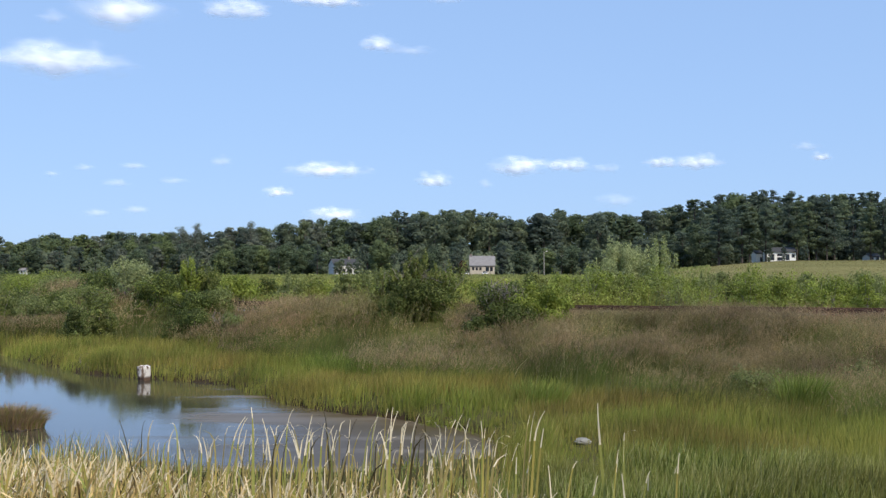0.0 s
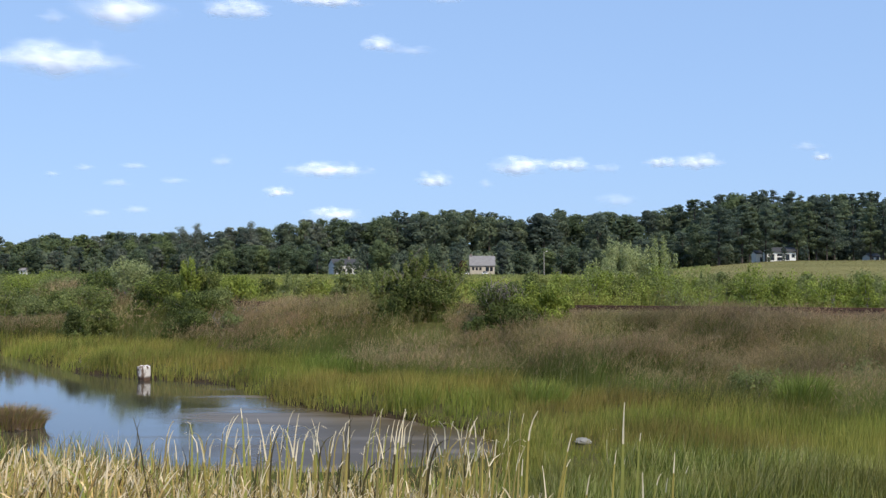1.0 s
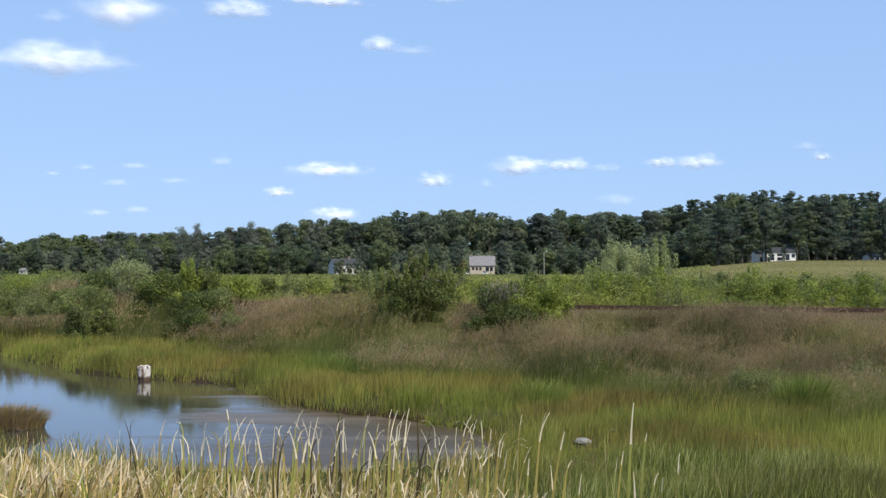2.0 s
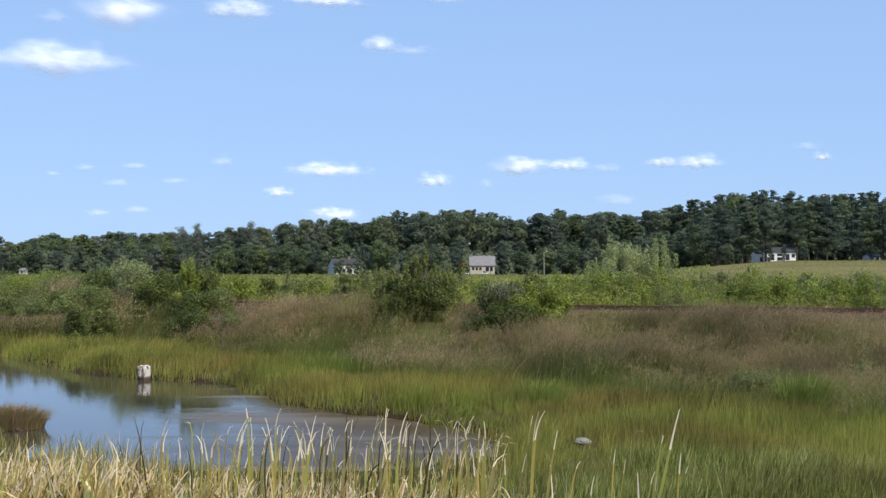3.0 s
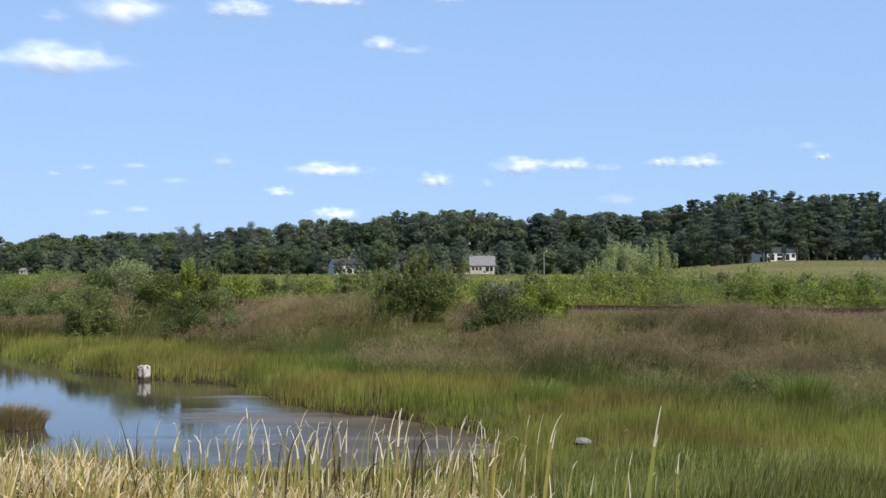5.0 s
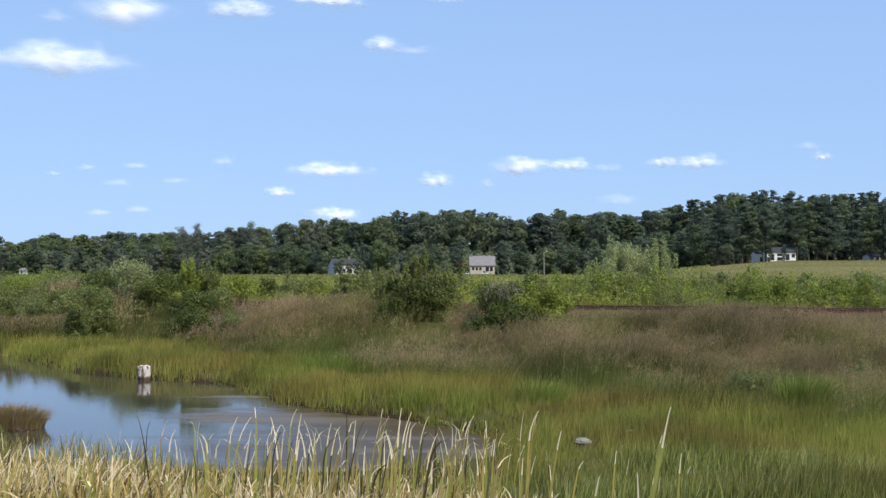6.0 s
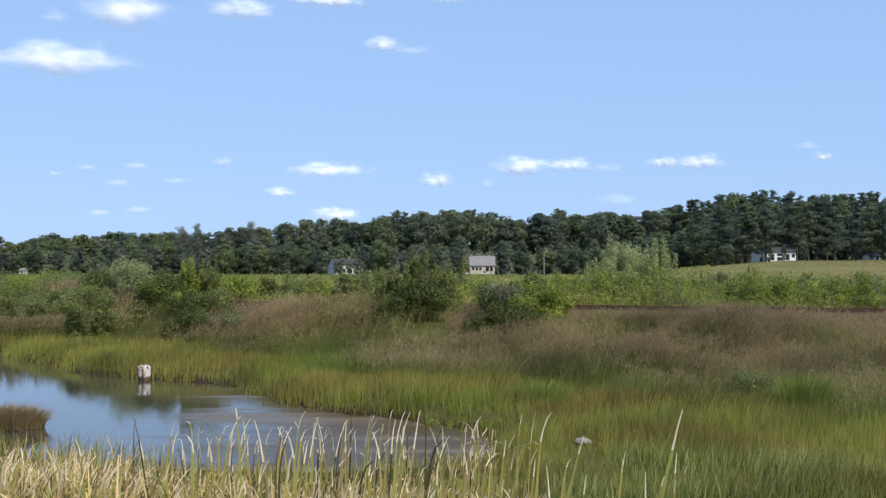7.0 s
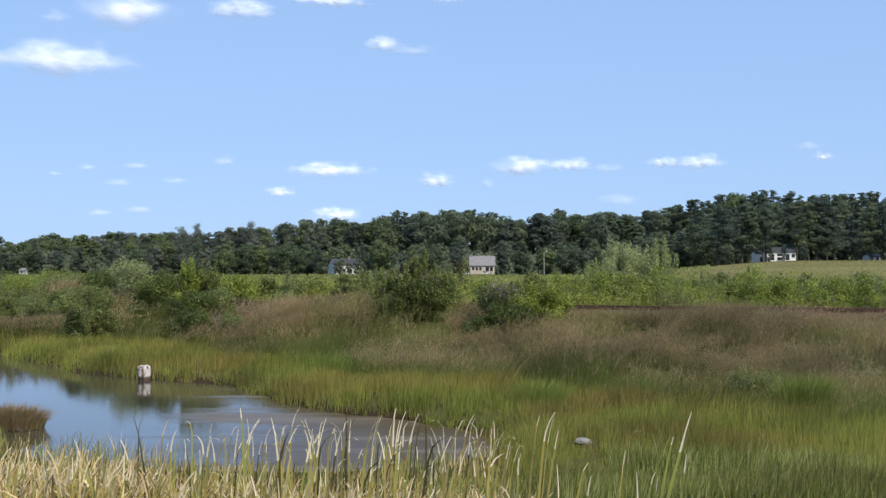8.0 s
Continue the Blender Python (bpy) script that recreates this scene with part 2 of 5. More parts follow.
def pond_water():
    """Clear towards the open pond, with a skin of ruffled silt over the shallows at its head."""
    m, nt, b = shader("pond_water")
    tc = nt.nodes.new("ShaderNodeTexCoord")
    sx = nt.nodes.new("ShaderNodeSeparateXYZ")
    nt.links.new(tc.outputs["Object"], sx.inputs[0])
    k = nt.nodes.new("ShaderNodeMath")
    k.operation = "MULTIPLY_ADD"
    nt.links.new(noise_tex(nt, 0.5, 4, 0.6, (0.4, 1.6, 1)), k.inputs[0])
    k.inputs[1].default_value = 4.0
    nt.links.new(sx.outputs[0], k.inputs[2])
    silt = nt.nodes.new("ShaderNodeMapRange")
    silt.interpolation_type = "SMOOTHSTEP"
    silt.inputs[1].default_value, silt.inputs[2].default_value = -4.0, 0.1
    nt.links.new(k.outputs[0], silt.inputs[0])
    near = nt.nodes.new("ShaderNodeMapRange")         # drifts of scum begin past the open water
    near.interpolation_type = "SMOOTHSTEP"
    near.inputs[1].default_value, near.inputs[2].default_value = -4.2, -2.2
    nt.links.new(k.outputs[0], near.inputs[0])
    drift = ramp(nt, noise_tex(nt, 0.55, 4, 0.55, (0.22, 1.9, 1)), [(0.52, (0, 0, 0)), (0.6, (1, 1, 1))])
    scum = mix(nt, 1.0, drift, near.outputs[0], "MULTIPLY")
    cover = mix(nt, 0.75, silt.outputs[0], scum, "ADD")
    brown = mix(nt, silt.outputs[0], (0.055, 0.05, 0.036), (0.08, 0.058, 0.034))
    nt.links.new(mix(nt, scum, brown, (0.14, 0.112, 0.084)), b.inputs["Base Color"])
    rg = nt.nodes.new("ShaderNodeMapRange")
    rg.inputs[3].default_value, rg.inputs[4].default_value = 0.03, 0.3
    nt.links.new(cover, rg.inputs[0])
    nt.links.new(rg.outputs[0], b.inputs["Roughness"])
    sp = nt.nodes.new("ShaderNodeMapRange")
    sp.inputs[3].default_value, sp.inputs[4].default_value = 1.0, 0.08
    nt.links.new(cover, sp.inputs[0])
    nt.links.new(sp.outputs[0], b.inputs["Specular IOR Level"])
    b.inputs["IOR"].default_value = 1.4
    bp = nt.nodes.new("ShaderNodeBump")
    bp.inputs["Strength"].default_value, bp.inputs["Distance"].default_value = 0.1, 0.01
    nt.links.new(noise_tex(nt, 3.0, 4, 0.6, (1, 2.5, 1)), bp.inputs["Height"])
    nt.links.new(bp.outputs[0], b.inputs["Normal"])
    return m


def cloud_stuff(name, dense):
    """White vapour with an added glow, thinning out to nothing towards a ragged rim."""
    m, nt, b = shader(name)
    b.inputs["Base Color"].default_value = (0.88, 0.9, 0.96, 1)
    b.inputs["Roughness"].default_value, b.inputs["Specular IOR Level"].default_value = 1.0, 0.0
    # faint emission whitens the cloud, which sunlight alone leaves grey
    b.inputs["Emission Color"].default_value, b.inputs["Emission Strength"].default_value = (0.95, 0.93, 1.0, 1), 0.4
    tc = nt.nodes.new("ShaderNodeTexCoord")
    rim = nt.nodes.new("ShaderNodeVectorMath")        # 0 in the middle, 1 at the rim
    rim.operation = "DISTANCE"
    rim.inputs[1].default_value = (0.5, 0.5, 0)
    nt.links.new(tc.outputs["UV"], rim.inputs[0])
    oi = nt.nodes.new("ShaderNodeObjectInfo")
    off = nt.nodes.new("ShaderNodeVectorMath")
    off.operation = "SCALE"
    off.inputs[0].default_value = (37, 21, 53)
    nt.links.new(oi.outputs["Random"], off.inputs["Scale"])
    ad = nt.nodes.new("ShaderNodeVectorMath")
    nt.links.new(tc.outputs["Object"], ad.inputs[0])
    nt.links.new(off.outputs[0], ad.inputs[1])
    st = nt.nodes.new("ShaderNodeMapping")
    st.inputs["Scale"].default_value = (0.45, 1.1, 0.0)
    nt.links.new(ad.outputs[0], st.inputs[0])
    n = nt.nodes.new("ShaderNodeTexNoise")
    n.inputs["Scale"].default_value, n.inputs["Detail"].default_value, n.inputs["Roughness"].default_value = 1.0, 3, 0.5
    nt.links.new(st.outputs[0], n.inputs["Vector"])
    k = nt.nodes.new("ShaderNodeMath")
    k.operation = "MULTIPLY_ADD"
    nt.links.new(n.outputs[0], k.inputs[0])
    k.inputs[1].default_value, k.inputs[2].default_value = 1.3, 0.3
    s = nt.nodes.new("ShaderNodeMath")
    s.operation = "MULTIPLY_ADD"
    s.inputs[1].default_value = -2.0
    nt.links.new(rim.outputs["Value"], s.inputs[0])
    nt.links.new(k.outputs[0], s.inputs[2])
    al = nt.nodes.new("ShaderNodeMapRange")
    al.interpolation_type = "SMOOTHSTEP"
    al.inputs[1].default_value, al.inputs[2].default_value, al.inputs[4].default_value = -0.02, 1.15, dense
    nt.links.new(s.outputs[0], al.inputs[0])
    nt.links.new(al.outputs[0], b.inputs["Alpha"])
    return m


SOIL, WATER = soil(), pond_water()
VAPOUR, THIN = cloud_stuff("cloud_vapour", 0.72), cloud_stuff("thin_vapour", 0.22)

# ---------------------------------------------------------------- mesh helpers
rng = np.random.default_rng(7)
SWAY = []                       # (object, rest pose, axis or shift, size, phase)


def mesh_of(name, verts, faces, mats, index=None):
    """A mesh from arrays: verts n x 3, faces a list of arrays m x 3 or m x 4."""
    me = bpy.data.meshes.new(name)
    verts = np.asarray(verts, dtype=np.float32)
    me.vertices.add(len(verts))
    me.vertices.foreach_set("co", verts.ravel())
    loops = np.concatenate([f.ravel() for f in faces]).astype(np.int32)
    sizes = np.concatenate([np.full(len(f), f.shape[1]) for f in faces])
    me.loops.add(len(loops))
    me.loops.foreach_set("vertex_index", loops)
    me.polygons.add(len(sizes))
    me.polygons.foreach_set("loop_start", np.concatenate([[0], np.cumsum(sizes)[:-1]]).astype(np.int32))
    for m in mats:
        me.materials.append(m)
    if index is not None:
        me.polygons.foreach_set("material_index", np.asarray(index, dtype=np.int32))
    me.update(calc_edges=True)
    me.validate()
    return me


def part(name, data, parent, label="", kind=""):
    """Links a mesh, or a bmesh with its material as a pair, as one object under its thing."""
    if isinstance(data, tuple):
        bm, mat = data
        data = bpy.data.meshes.new(name)
        bm.to_mesh(data)
        bm.free()
        data.materials.append(mat)
    ob = new(name, data)
    ob.parent = parent
    return tagged(ob, label, "", "", kind)


def thing(name, m, label, category, group="", kind=""):
    ob = new(name)
    ob.empty_display_size = 0.1
    ob.matrix_basis = m
    return tagged(ob, label, category, group, kind)


def blades(P, H, W, turn, lean, seg=3, tip=0.12, bow=2.0):
    """Tapered ribbons that stand on the points P and bend over towards lean (a share of their height)."""
    n = len(P)
    t = np.linspace(0, 1, seg + 1)
    c = np.repeat(P[:, None, :], seg + 1, 1).astype(float)
    c[:, :, 2] += H[:, None] * t[None, :] * (1 - 0.25 * (lean ** 2).sum(1)[:, None] * t ** 2)
    c[:, :, :2] += lean[:, None, :] * (H[:, None] * t[None, :] ** bow)[:, :, None]
    half = 0.5 * W[:, None] * (tip + (1 - tip) * (1 - t[None, :] ** 1.6))
    side = np.stack([np.cos(turn), np.sin(turn), np.zeros(n)], 1)
    v = np.stack([c - side[:, None, :] * half[:, :, None], c + side[:, None, :] * half[:, :, None]], 2)
    base = (np.arange(n) * (seg + 1) * 2)[:, None, None]
    k = (np.arange(seg) * 2)[None, :, None]
    f = base + k + np.array([0, 1, 3, 2])[None, None, :]
    return v.reshape(-1, 3), f.reshape(-1, 4)


def bent_blades(P, L, W, turn, lean, way, bend, knee, seg=12, tip=0.3):
    """Ribbons of length L that stand nearly upright and curl over near the tip: lean and bend in radians, towards the bearing way."""
    n = len(P)
    s = 1 - (1 - np.linspace(0, 1, seg + 1)) ** 1.8
    fine = np.linspace(0, 1, 61)
    an = lean[:, None] + bend[:, None] * np.clip((fine[None, :] - knee[:, None]) / (1 - knee[:, None]), 0, 1) ** 1.4
    step = L[:, None] / 60
    out = np.concatenate([np.zeros((n, 1)), np.cumsum(np.sin(an[:, 1:]) * step, 1)], 1)
    up = np.concatenate([np.zeros((n, 1)), np.cumsum(np.cos(an[:, 1:]) * step, 1)], 1)
    k = np.round(s * 60).astype(int)
    out, up = out[:, k], up[:, k]
    c = P[:, None, :] + np.stack([out * np.cos(way)[:, None], out * np.sin(way)[:, None], up], 2)
    half = 0.5 * W[:, None] * (tip + (1 - tip) * (1 - s[None, :] ** 5)) * (0.75 + 0.25 * np.sin(3.0 * s[None, :]))
    side = np.stack([np.cos(turn), np.sin(turn), np.zeros(n)], 1)[:, None, :] * half[:, :, None]
    v = np.stack([c - side, c + side], 2)
    f = (np.arange(n) * (seg + 1) * 2)[:, None, None] + (np.arange(seg) * 2)[None, :, None] + np.array([0, 1, 3, 2])[None, None, :]
    return v.reshape(-1, 3), f.reshape(-1, 4)


def unit(a):
    return a / np.maximum(1e-9, np.linalg.norm(a, axis=1))[:, None]


def leaves(P, L, W, up=0.0, face=None, loose=0.7):
    """Pointed leaves round the points P, turned at random; up tips them towards the vertical, face is the way that they look, more or less."""
    n = len(P)
    d = rng.normal(size=(n, 3))
    d[:, 2] += up
    if face is None:
        s = np.cross(d, rng.normal(size=(n, 3)))
    else:
        s = np.cross(unit(face + loose * rng.normal(size=(n, 3)) / 1.7), d)
        d = np.where((np.cross(face, s)[:, 2] < 0)[:, None], -1, 1) * np.cross(face, s)
    d, s = unit(d) * L[:, None] / 2, unit(s) * W[:, None] / 2
    v = np.stack([P - d - s, P - d + s, P + d], 1)
    return v.reshape(-1, 3), np.arange(n * 3).reshape(-1, 3)


def join(*lots):
    vs, fs, idx, o = [], [], [], 0
    for k, (v, f) in enumerate(lots):
        vs.append(v), fs.append(f + o), idx.append(np.full(len(f), k))
        o += len(v)
    return np.concatenate(vs), fs, np.concatenate(idx)


def tube(bm, p, q, r1, r2, n=7):
    """A tapered round bar from p to q."""
    p, q = Vector(p), Vector(q)
    turn = (q - p).to_track_quat("Z", "Y").to_matrix()
    rings = []
    for c, r in ((p, r1), (q, r2)):
        rings.append([bm.verts.new(c + turn @ Vector((r * math.cos(6.2832 * k / n), r * math.sin(6.2832 * k / n), 0))) for k in range(n)])
    for k in range(n):
        bm.faces.new((rings[0][k], rings[0][(k + 1) % n], rings[1][(k + 1) % n], rings[1][k]))
    bm.faces.new(rings[1])
    bm.faces.new(rings[0][::-1])


def box(bm, lo, hi, bevel=0.0):
    m = Matrix.LocRotScale([(a + b) / 2 for a, b in zip(lo, hi)], None, [b - a for a, b in zip(lo, hi)])
    made = bmesh.ops.create_cube(bm, size=1, matrix=m)["verts"]
    if bevel:
        edges = list({e for v in made for e in v.link_edges})
        bmesh.ops.bevel(bm, geom=edges, offset=bevel, segments=2, affect="EDGES", profile=0.5)
    return bm


def smooth(x):
    x = np.clip(x, 0, 1)
    return x * x * (3 - 2 * x)


def wave(x, y, s, seed=0.0):
    """A cheap rolling noise of about -1 to 1."""
    return (np.sin(x / s + 1.3 * np.sin(y / s * 0.7 + seed) + seed) + np.sin(y / s * 1.13 - 1.1 * np.sin(x / s * 0.8 + seed * 2) + 2 * seed)) / 2


# ---------------------------------------------------------------- the lie of the land
POND = np.array([(-60, 42.5), (-25, 40.5), (-14.7, 35.6), (-12.0, 32.0), (-9.6, 28.9), (-7.9, 27.8), (-5.3, 26.2), (-4.1, 24.0), (-3.3, 22.4), (-2.0, 20.9),
                 (-1.1, 20.4), (-0.15, 19.4), (0.64, 18.4), (1.05, 17.0), (0.9, 15.6), (-0.8, 14.6), (-3.5, 14.3), (-6.2, 15.8), (-8.0, 17.2), (-20, 17), (-60, 15)])
RAIL_TOP = 1.6


def pond_gap(x, y):
    """Metres to the water's edge, negative on the water."""
    best = np.full(np.shape(x), 1e9)
    inside = np.zeros(np.shape(x), bool)
    for (ax, ay), (bx, by) in zip(POND, np.roll(POND, -1, 0)):
        dx, dy = bx - ax, by - ay
        t = np.clip(((x - ax) * dx + (y - ay) * dy) / (dx * dx + dy * dy), 0, 1)
        best = np.minimum(best, np.hypot(x - ax - t * dx, y - ay - t * dy))
        cross = (ay > y) != (by > y)
        inside ^= cross & (x < (bx - ax) * (y - ay) / (by - ay + 1e-9) + ax)
    best = best + 0.12 * wave(x, y, 0.45, 3.0) + 0.06 * wave(x, y, 0.17, 1.0)
    return np.where(inside, -best, best)


def track_y(x):
    """The line of the track's middle: straight, then bending away to the west."""
    return 37.15 - 0.308 * x + 0.07 * np.clip(-x - 4, 0, 12) ** 2 + 1.68 * np.clip(-x - 16, 0, 1e5)


def track_gap(x, y):
    """Metres in front of the track's middle, negative behind it."""
    return (track_y(x) - y) / 1.0464


def ground_z(x, y):
    x, y = np.asarray(x, float), np.asarray(y, float)
    r = np.hypot(x, y)
    u = np.clip(x / np.maximum(y, 40), -0.6, 0.6)
    z = 0.26 + 0.95 * smooth((11.5 - y) / 9.5) + 0.05 * wave(x, y, 1.7) + 0.03 * wave(x, y, 0.6, 2.0)
    t = track_gap(x, y)
    z = z + np.where(t > 0, 1.05 * smooth(((7.5 + 6 * smooth((x + 8) / 14)) - t) / (5 + 5.5 * smooth((x + 8) / 14))), 1.05 - 0.25 * smooth((-t - 3) / 6))
    far = smooth((y - 90) / 60)
    z = z + far * (-0.7 + 0.3 * wave(x, y, 37) + 6.1 * smooth((y - 140) / 260) * smooth((u - 0.12) / 0.22))
    hill = np.interp(u, [-0.42, -0.3, -0.15, -0.08, 0.0, 0.06, 0.12, 0.2, 0.3, 0.42], [2, 5, 11, 14, 19, 16, 18, 20, 22, 22])
    z = z + hill * smooth((r - 540) / 150) * smooth((y - 200) / 200) * smooth((1500 - r) / 500)
    g = pond_gap(x, y)
    z = np.where(g < 0, -0.6 * smooth((0.15 - g) / 1.3), -0.02 + (z + 0.02) * smooth((g + 0.22) / 0.9))
    return z


def ground():
    n = 264
    s = np.sinh(np.linspace(-6.9, 6.9, n))
    x, y = np.meshgrid(s * 9.0 - 2, s * 9.0 + 22, indexing="ij")
    v = np.stack([x, y, ground_z(x, y)], 2).reshape(-1, 3)
    i = (np.arange(n - 1)[:, None] * n + np.arange(n - 1)[None, :]).ravel()
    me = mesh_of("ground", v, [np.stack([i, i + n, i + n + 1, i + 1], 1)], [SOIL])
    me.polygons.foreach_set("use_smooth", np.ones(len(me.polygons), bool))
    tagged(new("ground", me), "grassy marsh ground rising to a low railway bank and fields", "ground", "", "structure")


def water():
    bm = bmesh.new()
    bmesh.ops.create_grid(bm, x_segments=40, y_segments=30, size=0.5)
    bmesh.ops.transform(bm, matrix=pose(-30, 29, 0) @ Matrix.Diagonal((66, 34, 1, 1)), verts=bm.verts)
    me = bpy.data.meshes.new("water")
    bm.to_mesh(me)
    bm.free()
    me.materials.append(WATER)
    ob = tagged(new("water", me), "still brown pond water mirroring the sky", "water", "", "structure")
    SWAY.append((ob, Matrix.Identity(4), "flow", 0.01, 0.0))


ground()
water()


def spot(u, d):
    """A place on the ground, d metres ahead and u * d to the side."""
    return float(u * d), float(d), float(ground_z(u * d, d))


# ---------------------------------------------------------------- railway
def track_frames(step, x0, x1):
    """Places along the track's middle, with the turn of the track there."""
    x = x0
    while x < x1:
        slope = float(track_y(x + 0.05) - track_y(x - 0.05)) / 0.1
        yield x, float(track_y(x)), math.atan(slope)
        x += step / math.hypot(1, slope)


def swept(profile, frames, mat, close):
    bm = bmesh.new()
    rows = []
    for k, (x, y, an) in enumerate(frames):
        j = 0.04 * math.sin(2.7 * k) if not close else 0.0
        rows.append([bm.verts.new((x - math.sin(an) * (p + j), y + math.cos(an) * (p + j), z + j * 0.4)) for p, z in profile])
    n = len(profile)
    for r, q in zip(rows, rows[1:]):
        for i in range(n if close else n - 1):
            bm.faces.new((r[i], q[i], q[(i + 1) % n], r[(i + 1) % n]))
    return bm, mat


def railway():
    bed = thing("railway_track", pose(0, 0, 0), "rusty single railway track on dark wooden sleepers", "railway track")
    way = list(track_frames(0.8, -23, 40))
    part("ballast", swept([(-1.9, 0.95), (-1.45, 1.36), (1.45, 1.36), (1.9, 0.95)], way, BALLAST, False), bed, "stony grey ballast bed")
    rail = [(-0.07, 0), (0.07, 0), (0.07, 0.015), (0.012, 0.03), (0.012, 0.11), (0.035, 0.12), (0.035, 0.15), (-0.035, 0.15), (-0.035, 0.12), (-0.012, 0.11), (-0.012, 0.03), (-0.07, 0.015)]
    for side in (-0.75, 0.75):
        part("rail", swept([(side + p, RAIL_TOP - 0.15 + z) for p, z in rail], way, RUST, True), bed, "rusty steel rail")
    bm = box(bmesh.new(), (-0.12, -1.3, 1.28), (0.12, 1.3, 1.452), 0.012)
    me = bpy.data.meshes.new("sleeper")
    bm.to_mesh(me)
    bm.free()
    me.materials.append(TIE)
    for x, y, an in track_frames(0.56, -22, 34):
        ob = part("sleeper", me, bed)
        ob.matrix_basis = pose(x, y, 0, 0, 0, math.degrees(an) + rng.normal() * 1.0)


railway()


# ---------------------------------------------------------------- houses and poles
def house(m, size, wall, roof, eaves, ridge, label, windows, chimney=None):
    w, dep = size
    h = thing("house", m, label, "house", "houses along the wood")
    bm = box(bmesh.new(), (-w / 2, 0, -1.0), (w / 2, dep, eaves))
    for sx in (-1, 1):
        g = [bm.verts.new((sx * w / 2, y, z)) for y, z in ((0, eaves), (dep, eaves), (dep / 2, ridge - 0.15))]
        bm.faces.new(g)
    part("wall", (bm, wall), h)
    bm = bmesh.new()
    o, th = 0.4, 0.22
    k = (ridge - eaves) / (dep / 2)
    for sgn in (0, 1):
        ys = (-o, dep / 2) if not sgn else (dep + o, dep / 2)
        lo = [(x, y, z) for x in (-w / 2 - o, w / 2 + o) for y, z in ((ys[0], eaves - o * k), (ys[1], ridge))]
        vs = [bm.verts.new((x, y, z + dz)) for dz in (0, th) for x, y, z in lo]
        for f in ((0, 1, 3, 2), (4, 6, 7, 5), (0, 2, 6, 4), (1, 5, 7, 3), (0, 4, 5, 1), (2, 3, 7, 6)):
            bm.faces.new([vs[i] for i in f])
    part("roof", (bm, roof), h, "grey shingled gable roof")
    for x, z, ww, wh in windows:
        win = part("window", (box(bmesh.new(), (x - ww / 2, -0.05, z), (x + ww / 2, 0.02, z + wh)), TRIM), h)
        part("pane", (box(bmesh.new(), (x - ww / 2 + 0.1, -0.07, z + 0.1), (x + ww / 2 - 0.1, -0.052, z + wh - 0.1)), GLASS), win)
    if chimney is not None:
        part("chimney", (box(bmesh.new(), (chimney - 0.45, dep / 2 - 0.5, ridge - 1), (chimney + 0.45, dep / 2 + 0.5, ridge + 1.1), 0.03), BRICKRED), h)


def at(u, d, dz=0.0, rz=0):
    x, y, z = spot(u, d)
    return pose(x, y, z + dz, 0, 0, rz)


house(at(0.0368, 500, 1.1), (11.4, 9.0), CLAP, SHINGLE, 3.4, 7.6, "small tan house with a grey shingled roof and chimney",
      [(-4.3, 1.0, 1.1, 1.5), (-2.6, 1.0, 1.1, 1.5), (-0.9, 1.0, 1.1, 1.5), (2.3, 0.6, 1.6, 2.0), (4.2, 0.6, 1.3, 2.0)], -5.2)
house(at(-0.0895, 470, 0, 24), (12.0, 8.0), GREYWALL, DARKROOF, 4.9, 7.2, "old white farmhouse half hidden by trees",
      [(-4.2, 1.2, 1.2, 1.6), (-1.4, 1.2, 1.2, 1.6), (1.6, 1.2, 1.2, 1.6), (4.2, 1.2, 1.2, 1.6)], 2.0)
house(at(0.3165, 432, 0, -6), (11.4, 9.0), WHITE, DARKROOF, 3.9, 5.6, "white two storey house behind tall pine trunks",
      [(-3.6, 0.5, 1.6, 2.4), (-0.6, 0.4, 2.2, 1.3), (-0.6, 2.2, 2.2, 1.0), (2.4, 0.5, 1.5, 2.5), (4.6, 1.6, 1.2, 1.4)])
house(at(0.2955, 436, 0, 10), (2.6, 4.0), WHITE, DARKROOF, 3.8, 4.9, "small white shed beneath the pines", [(0.9, 0.4, 0.9, 1.8)])
house(at(-0.394, 478, 0, -10), (2.6, 3.0), GREYWALL, SHINGLE, 2.0, 2.9, "small grey-white outbuilding among the far trees", [(0.0, 0.8, 0.8, 0.9)])
house(at(0.404, 450, 0, 8), (4.6, 6.0), WHITE, DARKROOF, 1.9, 3.0, "low white garage under the pines", [(-1.2, 0.5, 1.0, 1.1), (1.1, 0.3, 1.6, 1.4)])


def utility_pole(u, d, high):
    p = thing("utility_pole", at(u, d), "grey weathered utility pole with a small lamp arm", "utility pole", "utility poles")
    bm = bmesh.new()
    tube(bm, (0, 0, -0.5), (0, 0, high), 0.2, 0.13, 9)
    part("shaft", (bm, POLE), p)
    bm = bmesh.new()
    tube(bm, (0, 0, high - 0.3), (1.1, 0, high - 0.05), 0.05, 0.04, 6)
    part("arm", (bm, POLE), p)
    bm = bmesh.new()
    tube(bm, (0.8, 0, high - 0.1), (1.6, 0, high + 0.05), 0.22, 0.14, 8)
    part("lamp_head", (bm, WHITE), p, "pale lamp head")


utility_pole(0.0945, 480, 10.5)
utility_pole(0.1105, 500, 9.0)


